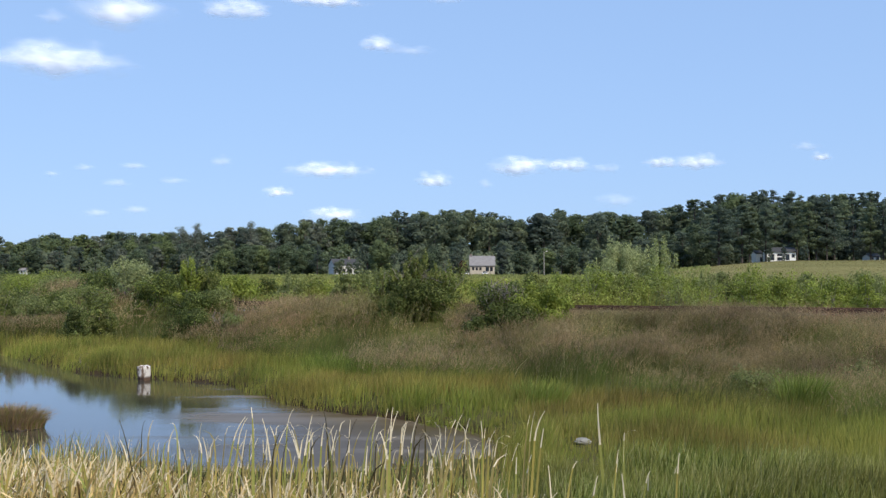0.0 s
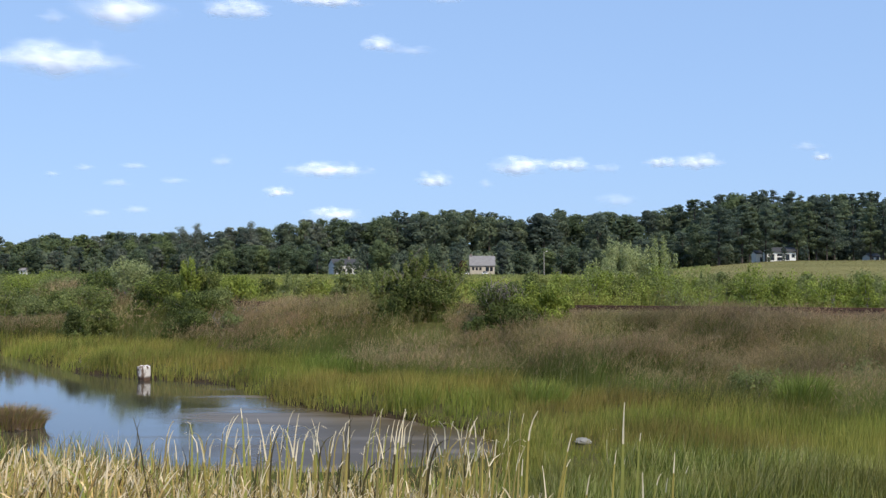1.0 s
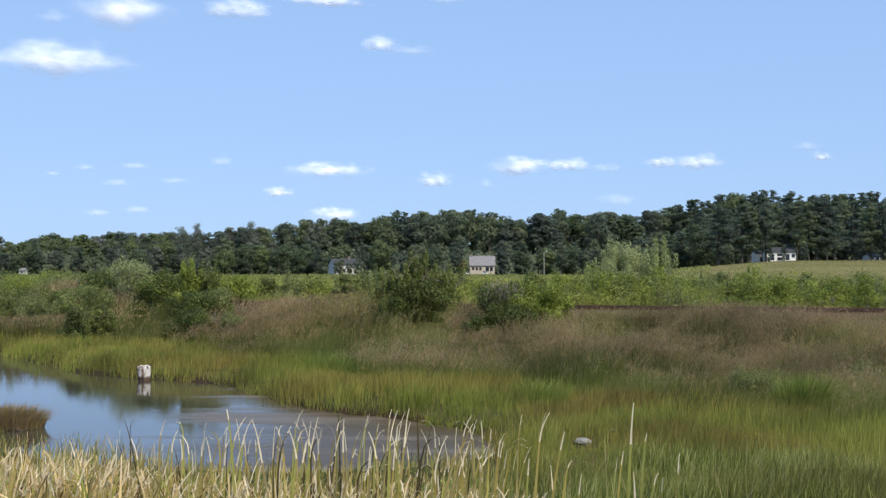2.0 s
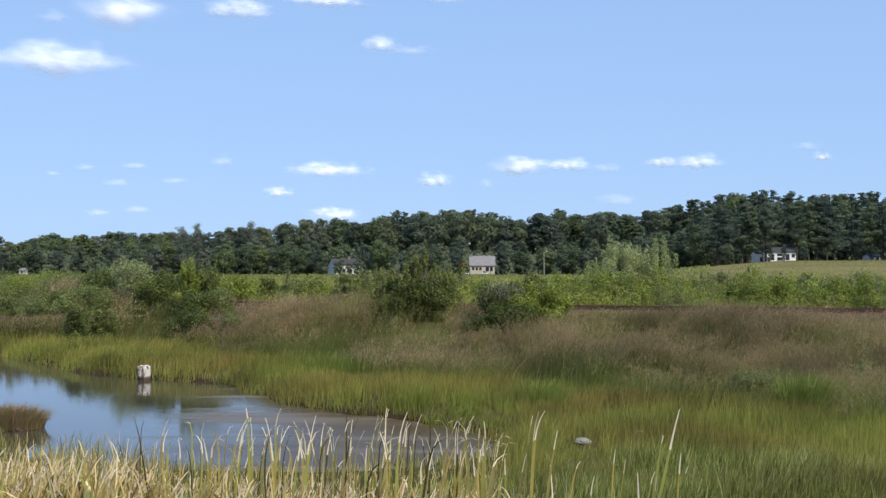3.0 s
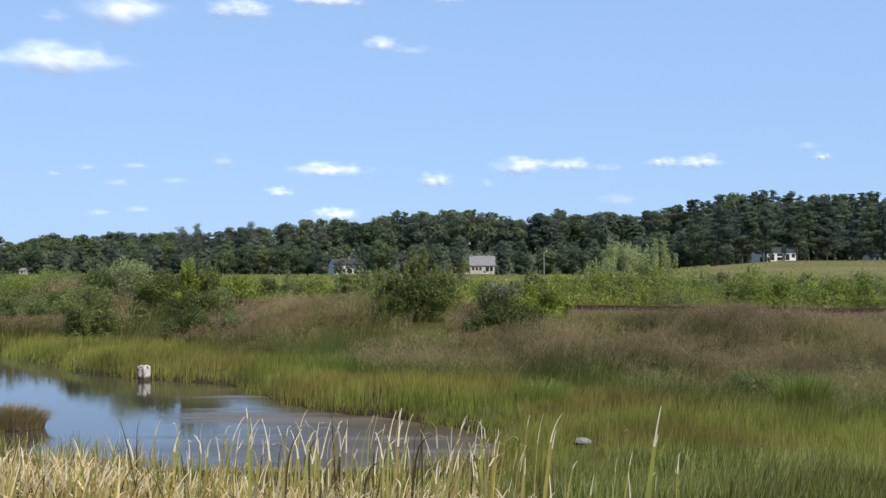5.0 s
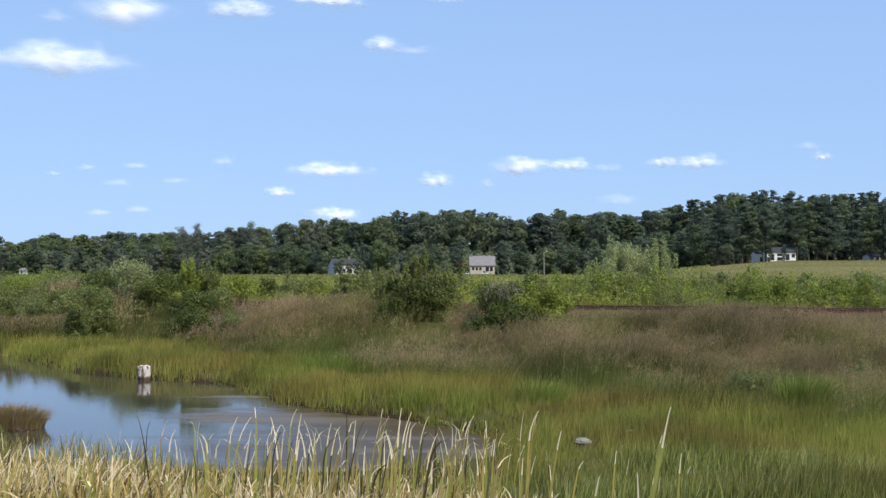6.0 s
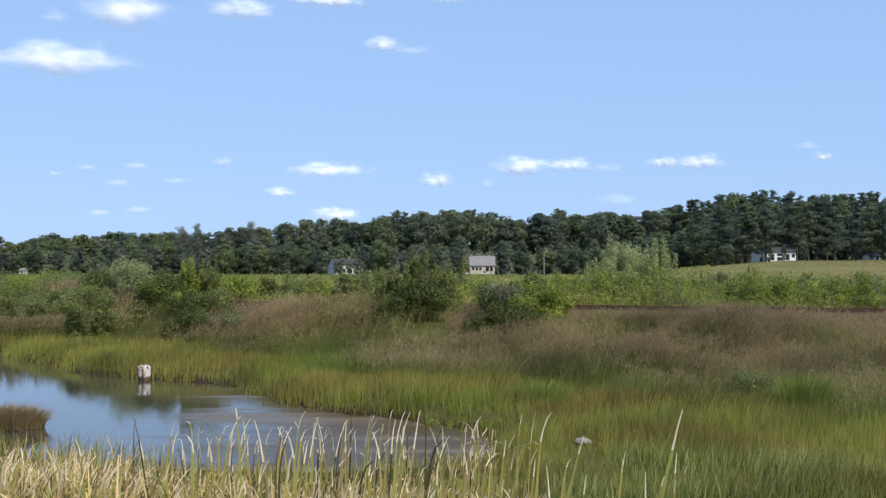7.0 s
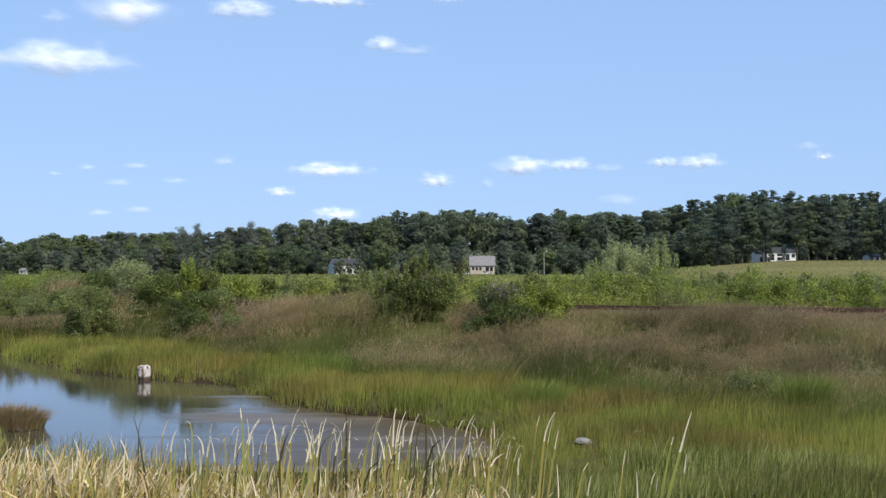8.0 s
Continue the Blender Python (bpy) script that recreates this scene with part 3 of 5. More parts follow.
# ---------------------------------------------------------------- far trees
def crown_points(lobes, n, fill=0.35):
    """Points in the shells of a heap of ellipsoids (x, y, z, r, flat), and the way out of the heap at each."""
    lob = np.array(lobes)
    w = lob[:, 3] ** 2
    k = rng.choice(len(lob), n, p=w / w.sum())
    d = unit(rng.normal(size=(n, 3)))
    r = lob[k, 3] * (1 - fill * rng.random(n) ** 1.5) * (1 + 0.08 * rng.normal(size=n))
    flat = np.stack([np.ones(n), np.ones(n), lob[k, 4]], 1)
    return lob[k, :3] + d * r[:, None] * flat, unit(d / flat)


def broadleaf(m, high, wide, mat, label, n=2500, leaf=0.66, low=0.05):
    tree = thing("tree", m, label, "tree", "trees of the far wood")
    bm = bmesh.new()
    r = high * 0.016
    tube(bm, (0, 0, -1.5), (0.1, 0, high * 0.45), r * 1.4, r * 0.8, 8)
    tube(bm, (0.1, 0, high * 0.45), (0.2, 0.1, high * 0.85), r * 0.8, r * 0.2, 6)
    for k in range(7):
        an, z = k * 2.4, high * (0.28 + 0.07 * k)
        tube(bm, (0.05, 0, z), (wide * 0.33 * math.cos(an), wide * 0.33 * math.sin(an), z + high * 0.16), r * 0.5, r * 0.12, 5)
    part("trunk", (bm, BARK), tree)
    lobes = [(0, 0, high * 0.6, wide * 0.33, 1.25)]
    for k in range(24):
        z = low + (0.92 - low) * (k + rng.random()) / 24
        reach = wide * 0.5 * math.sin(math.pi * min(1, (z - low * 0.4) / (1.04 - low * 0.4))) ** 0.6
        an = rng.random() * 6.283
        rr = wide * rng.uniform(0.1, 0.21)
        q = max(0.0, reach - rr) * rng.uniform(0.6, 1.05)
        lobes.append((q * math.cos(an), q * math.sin(an), high * z, rr, rng.uniform(0.7, 1.0)))
    p, out = crown_points(lobes, n)
    v, f = leaves(p, leaf * rng.uniform(0.7, 1.5, n), leaf * rng.uniform(0.7, 1.3, n), 0.0, out, 0.5)
    part("crown", mesh_of("crown", v, [f], [mat]), tree, "", "stuff")
    return tree


def pine(m, high, wide, mat, label, n=2500, low=0.12):
    tree = thing("pine_tree", m, label, "tree", "trees of the far wood")
    bm = bmesh.new()
    tube(bm, (0, 0, -1.5), (0, 0, high * 0.6), high * 0.017, high * 0.011, 8)
    tube(bm, (0, 0, high * 0.6), (0.2, 0, high * 0.97), high * 0.011, high * 0.002, 6)
    lobes = []
    for k in range(34):
        z = low + (0.97 - low) * k / 33 + rng.normal() * 0.012
        reach = wide * 0.5 * (1.03 - z) ** 0.33 * min(1, (z - low * 0.55) * 4) * rng.uniform(0.55, 1.1)
        an = rng.random() * 6.283
        end = (reach * math.cos(an), reach * math.sin(an), high * z + reach * 0.12)
        tube(bm, (0, 0, high * z - 0.2), end, 0.07, 0.02, 4)
        for s in (0.45, 0.85):
            lobes.append((end[0] * s, end[1] * s, end[2], max(0.7, reach * 0.46), 0.62))
    lobes.append((0.2, 0, high * 0.95, wide * 0.17, 0.7))
    part("trunk", (bm, PINEBARK), tree)
    p, out = crown_points(lobes, n, 0.6)
    v, f = leaves(p, rng.uniform(0.5, 1.1, n), rng.uniform(0.4, 0.8, n), 0.0, out, 0.5)
    part("crown", mesh_of("crown", v, [f], [mat]), tree, "", "stuff")
    return tree


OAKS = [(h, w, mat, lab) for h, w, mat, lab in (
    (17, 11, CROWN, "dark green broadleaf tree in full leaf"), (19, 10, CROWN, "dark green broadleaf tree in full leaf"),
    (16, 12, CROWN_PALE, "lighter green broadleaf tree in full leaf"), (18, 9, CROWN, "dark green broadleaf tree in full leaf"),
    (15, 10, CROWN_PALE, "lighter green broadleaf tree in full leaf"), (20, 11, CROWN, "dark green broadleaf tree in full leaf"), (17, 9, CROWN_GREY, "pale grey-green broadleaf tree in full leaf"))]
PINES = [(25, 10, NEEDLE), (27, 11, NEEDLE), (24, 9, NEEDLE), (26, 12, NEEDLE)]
MADE = {}
# the wood's top edge: slope to the side, slope over eye level
SKYLINE_U = np.array([-0.435, -0.414, -0.396, -0.391, -0.369, -0.340, -0.316, -0.272, -0.253, -0.216, -0.203, -0.161, -0.134, -0.097, -0.076, -0.050, -0.013, 0.035, 0.067, 0.104, 0.130, 0.159, 0.180, 0.199, 0.228, 0.253, 0.262, 0.294, 0.325, 0.352, 0.378, 0.431])
SKYLINE_V = np.array([0.0386, 0.0333, 0.0201, 0.0285, 0.0354, 0.0312, 0.0365, 0.0338, 0.0370, 0.0359, 0.0401, 0.0417, 0.0470, 0.0486, 0.0465, 0.0523, 0.0571, 0.0555, 0.0486, 0.0565, 0.0523, 0.0565, 0.0518, 0.0581, 0.0634, 0.0644, 0.0724, 0.0740, 0.0708, 0.0697, 0.0718, 0.0729])


def plant(key, u, d, high):
    """A tree of one of the made kinds, scaled to that height, on the ground at (u, d)."""
    base = at(u, d, 0, rng.random() * 360)
    kind, k = key
    spec = OAKS[k] if kind == "oak" else PINES[k]
    s = high / spec[0]
    sx = s * rng.uniform(1.1, 1.5)
    m = base @ Matrix.Diagonal((sx, sx, s, 1))
    if key in MADE:
        first = MADE[key]
        ob = copy_thing(first, Matrix.Identity(4))
        ob.matrix_basis = m
    else:
        ob = broadleaf(m, *spec) if kind == "oak" else pine(m, *spec, "tall dark green pine with layered branches")
        MADE[key] = ob


def woods():
    pale = (2, 4, 6, 6, 3, 1)
    for d0, n, least, most in ((488, 50, 9, 15), (522, 52, 11, 17), (565, 58, 12, 19), (605, 76, 14, 22), (640, 90, 19, 25)):
        for k in range(n):
            u = -0.44 + 0.88 * (k + rng.uniform(0.05, 0.95)) / n
            d = d0 + rng.uniform(-14, 14) - (46 * smooth((u - 0.15) / 0.05) if d0 < 600 else 0)
            limit = EYE + float(np.interp(u, SKYLINE_U, SKYLINE_V)) * d - float(ground_z(u * d, d))
            high = rng.uniform(least, most) * (1.0 + 0.7 * smooth((u - 0.2) / 0.06))
            if d0 > 600:
                high = limit * rng.uniform(0.96, 1.1)
            high = max(7.0, min(high, limit * rng.uniform(0.95, 1.09)))
            if d0 < 530 and (abs(u - 0.0368) < 0.018 or abs(u + 0.088) < 0.010):
                continue
            if d0 < 530 and (-0.035 < u - 0.3155 < 0.05 or abs(u - 0.408) < 0.014):
                continue
            piney = (u > 0.25 and rng.random() < (0.95 if d0 < 530 else 0.3)) or (0.2 < u and rng.random() < 0.45) or rng.random() < 0.14
            plant(("pine", int(rng.integers(4))) if piney else ("oak", pale[int(rng.integers(6))] if u < -0.1 and rng.random() < 0.55 else int(rng.integers(6))), u, d, high)


woods()
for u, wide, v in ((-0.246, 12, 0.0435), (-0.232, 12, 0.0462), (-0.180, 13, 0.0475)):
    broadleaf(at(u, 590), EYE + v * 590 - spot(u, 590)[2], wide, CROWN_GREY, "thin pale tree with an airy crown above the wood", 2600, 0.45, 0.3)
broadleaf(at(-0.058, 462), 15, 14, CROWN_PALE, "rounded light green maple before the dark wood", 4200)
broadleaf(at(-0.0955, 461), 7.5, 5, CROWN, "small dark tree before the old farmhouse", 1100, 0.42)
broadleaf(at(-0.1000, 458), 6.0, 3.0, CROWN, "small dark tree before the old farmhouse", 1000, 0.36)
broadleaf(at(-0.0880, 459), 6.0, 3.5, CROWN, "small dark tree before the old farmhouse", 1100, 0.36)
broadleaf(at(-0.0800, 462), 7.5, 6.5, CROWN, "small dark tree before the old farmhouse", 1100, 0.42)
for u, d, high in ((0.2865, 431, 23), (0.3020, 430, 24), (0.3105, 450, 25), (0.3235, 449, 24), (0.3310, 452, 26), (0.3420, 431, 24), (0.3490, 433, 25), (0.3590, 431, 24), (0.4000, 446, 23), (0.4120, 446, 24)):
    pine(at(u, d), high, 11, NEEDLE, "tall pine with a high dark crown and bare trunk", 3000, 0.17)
for k in range(34):
    u = 0.19 + 0.25 * (k + rng.random()) / 34
    plant(("oak", int(rng.integers(6))), u, rng.uniform(462, 476), rng.uniform(8, 12))
for k in range(26):
    u = 0.18 + 0.26 * (k + rng.random()) / 26
    plant(("oak", int(rng.integers(6))), u, rng.uniform(495, 530), rng.uniform(15, 20))


def understory():
    """Low saplings and brush that close the wood beneath its crowns."""
    n = 30000
    u = rng.uniform(-0.45, 0.45, n)
    d = rng.uniform(520, 700, n) - 40 * smooth((u - 0.15) / 0.05)
    x = u * d
    h = 6 + 5 * rng.random(n) + 3 * wave(x, d, 9)
    P = np.stack([x, d, ground_z(x, d) + h * rng.random(n) ** 0.8], 1)
    v, f = leaves(P, rng.uniform(0.9, 2.0, n), rng.uniform(0.9, 1.8, n), 0.0, np.tile((0.2, -1.0, 0.5), (n, 1)))
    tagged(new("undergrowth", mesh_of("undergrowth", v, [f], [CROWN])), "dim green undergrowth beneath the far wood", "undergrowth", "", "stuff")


understory()
for u, d, high, wide in ((0.3185, 426, 7.0, 3.0), (0.3380, 426, 6.5, 5.0), (0.3050, 427, 7.0, 3.6)):
    broadleaf(at(u, d), high, wide, NEEDLE, "small dark evergreen before the white house", 1000, 0.32)
broadleaf(at(0.018, 478), 7, 5, COPPER, "small dark red ornamental tree beside the house", 1100, 0.36)


# ---------------------------------------------------------------- clouds
def cloud_mesh(aspect, mat):
    """A lumpy heap with a flatter base, one unit in half height and thinnest at the rim."""
    n, rings = 48, 9
    verts, uvs = [], []
    a0 = rng.random() * 6.283
    for r in range(rings + 1):
        for k in range(n):
            q, an = r / rings, 6.2832 * k / n
            x, y = q * math.cos(an), q * math.sin(an)
            lump = 0.16 * math.sin(aspect * 2.3 * x + a0) + 0.1 * math.sin(aspect * 5.1 * x + 2 * a0 + 2 * y)
            z = 0.6 * (1 - q * q) * (1 + lump)
            verts.append((x * aspect * 1.4, y * (1.5 + lump if y > 0 else 1.15), z))
            uvs.append((0.5 + 0.5 * x, 0.5 + 0.5 * y))
    quad = np.array([(r * n + k, (r + 1) * n + k, (r + 1) * n + (k + 1) % n, r * n + (k + 1) % n) for r in range(rings) for k in range(n)])
    me = mesh_of("cloud", verts, [quad], [mat])
    layer = me.uv_layers.new(name="rim")
    for loop in me.loops:
        layer.data[loop.index].uv = uvs[loop.vertex_index]
    me.polygons.foreach_set("use_smooth", np.ones(len(me.polygons), bool))
    return me


def cloud(u, v, half_w, half_h, mat, drift, label):
    d = 4000.0
    m = look((u * d, d, EYE + v * d), (0, 0, EYE)) @ Matrix.Rotation(math.pi, 4, "Y") @ Matrix.Scale(half_h * d, 4)
    c = tagged(new("cloud", cloud_mesh(half_w / half_h, mat)), label, "cloud", "clouds in the sky")
    c.matrix_basis = m
    SWAY.append((c, m, "drift", drift * d, 0.0))


for u, v, w, h in ((-0.366, 0.196, 0.06, 0.016), (-0.301, 0.242, 0.037, 0.018), (-0.194, 0.243, 0.028, 0.009), (-0.110, 0.252, 0.034, 0.006), (-0.060, 0.2105, 0.0145, 0.0075)):
    cloud(u, v, w, h, VAPOUR, 0.0048, "small white fair weather cloud in a blue sky")
for u, v, w, h in ((-0.108, 0.0925, 0.032, 0.0072), (-0.154, 0.0725, 0.0115, 0.005), (-0.009, 0.0835, 0.0135, 0.0068), (0.072, 0.0963, 0.0235, 0.0088), (0.117, 0.0973, 0.018, 0.006),
                   (0.205, 0.1003, 0.0135, 0.005), (0.238, 0.1, 0.021, 0.0067), (0.354, 0.1057, 0.0075, 0.004), (-0.102, 0.051, 0.022, 0.0066)):
    cloud(u, v, w, h, VAPOUR, 0.0021, "small white fair weather cloud in a blue sky")
for u, v, w, h in ((-0.03, 0.205, 0.018, 0.0045), (0.152, 0.0946, 0.013, 0.004), (0.162, 0.0644, 0.017, 0.006), (-0.306, 0.081, 0.011, 0.0035), (-0.29, 0.097, 0.0105, 0.0036), (-0.336, 0.0956, 0.0075, 0.003),
                   (-0.208, 0.1014, 0.0085, 0.005), (-0.253, 0.083, 0.0105, 0.003), (-0.367, 0.2366, 0.0115, 0.0062), (-0.324, 0.0528, 0.0105, 0.0038), (-0.287, 0.056, 0.0105, 0.004),
                   (-0.366, 0.09, 0.006, 0.0025), (0.003, 0.253, 0.016, 0.004), (0.34, 0.115, 0.012, 0.004), (0.04, 0.08, 0.006, 0.004)):
    cloud(u, v, w, h, THIN, 0.0024, "faint wisp of white cloud in a blue sky")


# ---------------------------------------------------------------- shrubs
def shrub(u, d, wide, v_top, mat, label, n=1700, leaf=0.1, upright=0.0, twigs=11, second=None, bare=0, spire=False):
    """A many-stemmed bush whose top rises to slope v_top over eye level."""
    x, y, z = spot(u, d)
    n, leaf = int(n * 2.6), leaf * 0.64
    high = EYE + v_top * d - z
    m = pose(x, y, z)
    b = thing("shrub", m, label, "bush", "shrubs of the bank and meadow")
    ends = []
    for k in range(twigs):
        an, q = 6.283 * rng.random(), wide * 0.42 * rng.uniform(0.2, 1.0)
        mid = (q * 0.45 * math.cos(an), q * 0.45 * math.sin(an), high * rng.uniform(0.3, 0.5))
        end = (q * math.cos(an), q * math.sin(an), high * rng.uniform(0.65, 0.97) * (1 - 0.3 * (q / wide / 0.42) ** 2))
        bm = bmesh.new()
        tube(bm, (rng.normal() * 0.08, rng.normal() * 0.08, -0.1), mid, 0.022, 0.014, 5)
        tube(bm, mid, end, 0.014, 0.004, 5)
        for j in range(bare // twigs):
            e = Vector(end) * rng.uniform(0.7, 1.0)
            tube(bm, e, e + Vector((rng.normal() * 0.22, rng.normal() * 0.22, rng.uniform(0.15, 0.45))), 0.011, 0.005, 4)
        part("stem", (bm, TWIG), b, "grey woody stem")
        ends.append(end), ends.append(tuple((p + e) / 2 for p, e in zip(mid, end)))
    lobes = [(0, 0, high * 0.4, wide * (0.2 if spire else 0.27), high / wide * (1.0 if spire else 0.85))]
    for e in ends:
        r = wide * (rng.uniform(0.05, 0.1) if spire else rng.uniform(0.09, 0.19))
        lobes.append((e[0], e[1], min(e[2], high - r * (1.5 if spire else 0.6)), r, rng.uniform(2.2, 4.2) if spire else rng.uniform(0.7, 1.2)))
    for k in range(6):
        an = 6.283 * k / 6 + rng.random()
        lobes.append((wide * 0.3 * math.cos(an), wide * 0.3 * math.sin(an), high * rng.uniform(0.12, 0.4), wide * 0.17, 0.9))
    p, out = crown_points(lobes, n, 0.5)
    p[:, 2] = np.maximum(p[:, 2], 0.02)
    lots = [leaves(p, leaf * rng.uniform(0.7, 1.8, n), leaf * rng.uniform(0.5, 1.0, n), upright, out, 1.1)]
    mats = [mat]
    if second:
        some = rng.random(n) < 0.3
        q = p[some] + out[some] * 0.03
        lots.append(leaves(q, leaf * rng.uniform(0.6, 1.5, len(q)), leaf * rng.uniform(0.4, 0.8, len(q)), upright, out[some], 1.1))
        mats.append(second)
    v, f, i = join(*lots)
    part("foliage", mesh_of("foliage", v, f, mats, i), b, "", "stuff")
    SWAY.append((b, m, "rock", rng.uniform(0.3, 0.7), rng.random() * 6.283))


DARKB, BRIGHTB, GREYB = "dense dark green leafy shrub on the bank", "bright yellow-green leafy shrub", "pale grey-green willow shrub behind the track"
OLIVEB = "tall olive green shrub on the railway bank"
shrub(-0.024, 33.6, 1.1, 0.0175, LEAF_OLIVE, OLIVEB, 2200, 0.09, 0.6, 16, LEAF_DARK, 16, True)
shrub(-0.037, 33.4, 1.2, 0.0105, LEAF_OLIVE, OLIVEB, 2200, 0.09, 0.6, 16, LEAF_GREY, 16, True)
shrub(-0.013, 33.5, 1.1, 0.0085, LEAF_OLIVE, OLIVEB, 1900, 0.09, 0.6, 14, LEAF_DARK, 14, True)
shrub(-0.052, 33.6, 1.3, -0.002, LEAF_OLIVE, OLIVEB, 1700, 0.09, 0.6, 12, LEAF_GREY, 12, True)
shrub(-0.001, 33.2, 1.2, 0.0015, LEAF_OLIVE, OLIVEB, 1800, 0.09, 0.6, 12, LEAF_BRIGHT, 12, True)
shrub(-0.008, 32.9, 1.7, -0.012, LEAF_DARK, DARKB, 2400, 0.085, 0.3, 14, LEAF_OLIVE)
shrub(-0.026, 33.0, 1.8, -0.010, LEAF_DARK, DARKB, 2600, 0.085, 0.3, 14, LEAF_OLIVE)
shrub(-0.046, 32.7, 1.5, -0.026, LEAF_DARK, DARKB, 2000, 0.085, 0.3, 12)
shrub(-0.090, 34.5, 1.2, -0.030, LEAF_BRIGHT, BRIGHTB, 1200, 0.085, 0.5, 10, None, 0, True)
shrub(0.055, 30.5, 2.1, -0.0115, LEAF_DARK, "dark shrub with bare grey twigs on the bank", 2300, 0.08, 0.2, 30, None, 160)
shrub(0.093, 30.0, 1.8, -0.0085, LEAF_BRIGHT, "bright green leafy shrub on the railway bank", 3400, 0.085, 0.2, 13)
shrub(0.104, 30.3, 1.1, -0.016, LEAF_BRIGHT, "bright green leafy shrub on the railway bank", 1500, 0.085)
shrub(0.074, 29.3, 1.5, -0.034, LEAF_DARK, DARKB, 1900, 0.08, 0.2, 11, LEAF_OLIVE)
shrub(0.038, 29.4, 1.3, -0.044, LEAF_DARK, DARKB, 1500, 0.08)
shrub(0.060, 29.6, 1.6, -0.030, LEAF_DARK, DARKB, 2000, 0.08)
shrub(0.077, 31.5, 1.5, -0.006, LEAF_DARK, DARKB, 1800, 0.085)
shrub(0.165, 60, 2.9, 0.0285, LEAF_PALE, GREYB, 4200, 0.13, 1.4, 22, None, 0, True)
shrub(0.180, 61, 2.6, 0.0245, LEAF_PALE, GREYB, 3000, 0.13, 1.4, 18, None, 0, True)
shrub(0.203, 59, 2.3, 0.026, LEAF_PALE, GREYB, 2600, 0.13, 1.4, 16, LEAF_BRIGHT, 0, True)
shrub(0.150, 58, 2.0, 0.017, LEAF_PALE, GREYB, 1600, 0.12, 1.0, 12, None, 0, True)
shrub(-0.237, 38.6, 1.5, 0.0065, LEAF_BRIGHT, BRIGHTB, 3000, 0.09, 0.5, 14, None, 0, True)
shrub(-0.222, 38.9, 1.7, 0.0015, LEAF_OLIVE, "olive green shrub on the railway bank", 2400, 0.09, 0.5, 12, LEAF_DARK, 0, True)
shrub(-0.235, 37.2, 2.1, -0.021, LEAF_DARK, DARKB, 3200, 0.085)
shrub(-0.212, 37.8, 1.7, -0.018, LEAF_GREY, "grey-green bush at the foot of the bank", 2000, 0.085)
shrub(-0.268, 39.5, 2.0, -0.0005, LEAF_DARK, DARKB, 2600, 0.09, 0.0, 9, LEAF_BRIGHT)
shrub(-0.294, 44.0, 2.3, 0.0125, LEAF_PALE, "pale grey-green bush among darker shrubs", 2400, 0.1)
shrub(-0.330, 41.0, 2.2, -0.014, LEAF_GREY, "grey-green bush among darker shrubs", 2800, 0.09, 0.0, 9, LEAF_BRIGHT)
shrub(-0.360, 78.0, 4.6, -0.010, LEAF_DARK, DARKB, 2600, 0.09, 0.0, 9, LEAF_GREY)
shrub(-0.392, 84.0, 5.4, -0.006, LEAF_GREY, "grey-green bush among darker shrubs", 2600, 0.1)
shrub(-0.415, 88.0, 5.6, 0.000, LEAF_DARK, DARKB, 2600, 0.1)
shrub(-0.345, 80.0, 4.6, -0.004, LEAF_GREY, "grey-green bush among darker shrubs", 2600, 0.11)
shrub(-0.255, 52.0, 2.8, 0.000, LEAF_DARK, DARKB, 2600, 0.11)
shrub(-0.166, 50.0, 1.7, -0.006, LEAF_DARK, DARKB, 2000, 0.1)
shrub(-0.195, 52.0, 2.2, -0.008, LEAF_BRIGHT, BRIGHTB, 2000, 0.1)
shrub(-0.115, 46.0, 1.6, -0.012, LEAF_BRIGHT, BRIGHTB, 1700, 0.09)
shrub(-0.108, 36.0, 1.3, -0.03, LEAF_BRIGHT, BRIGHTB, 1200, 0.085)
shrub(0.038, 44.0, 1.4, -0.008, LEAF_BRIGHT, BRIGHTB, 1500, 0.09)
shrub(0.108, 50.0, 2.0, -0.006, LEAF_BRIGHT, BRIGHTB, 1600, 0.1)
shrub(0.262, 55.0, 1.6, 0.002, LEAF_GREY, "grey-green bush behind the track", 1500, 0.1, 0.8)
shrub(0.335, 52.0, 1.6, 0.000, LEAF_BRIGHT, BRIGHTB, 1300, 0.1, 0.8)
shrub(0.286, 20.5, 1.3, -0.092, LEAF_GREY, "low silvery scrub in the bank grass", 1300, 0.06)
shrub(0.392, 21.5, 1.2, -0.085, LEAF_GREY, "low silvery scrub in the bank grass", 1000, 0.06)


shrub(-0.232, 34.4, 1.8, -0.038, LEAF_DARK, DARKB, 2600, 0.085)
shrub(-0.250, 34.9, 1.1, -0.045, LEAF_DARK, DARKB, 1400, 0.08)
shrub(-0.342, 36.4, 1.5, -0.036, LEAF_DARK, DARKB, 2000, 0.085, 0.2, 11, LEAF_GREY)
shrub(-0.318, 36.9, 1.2, -0.034, LEAF_OLIVE, "olive green shrub at the foot of the bank", 1500, 0.085)
shrub(-0.375, 60.0, 2.4, -0.026, LEAF_DARK, DARKB, 1500, 0.08)
shrub(-0.196, 34.0, 1.1, -0.04, LEAF_GREY, "grey-green bush at the foot of the bank", 1200, 0.08)
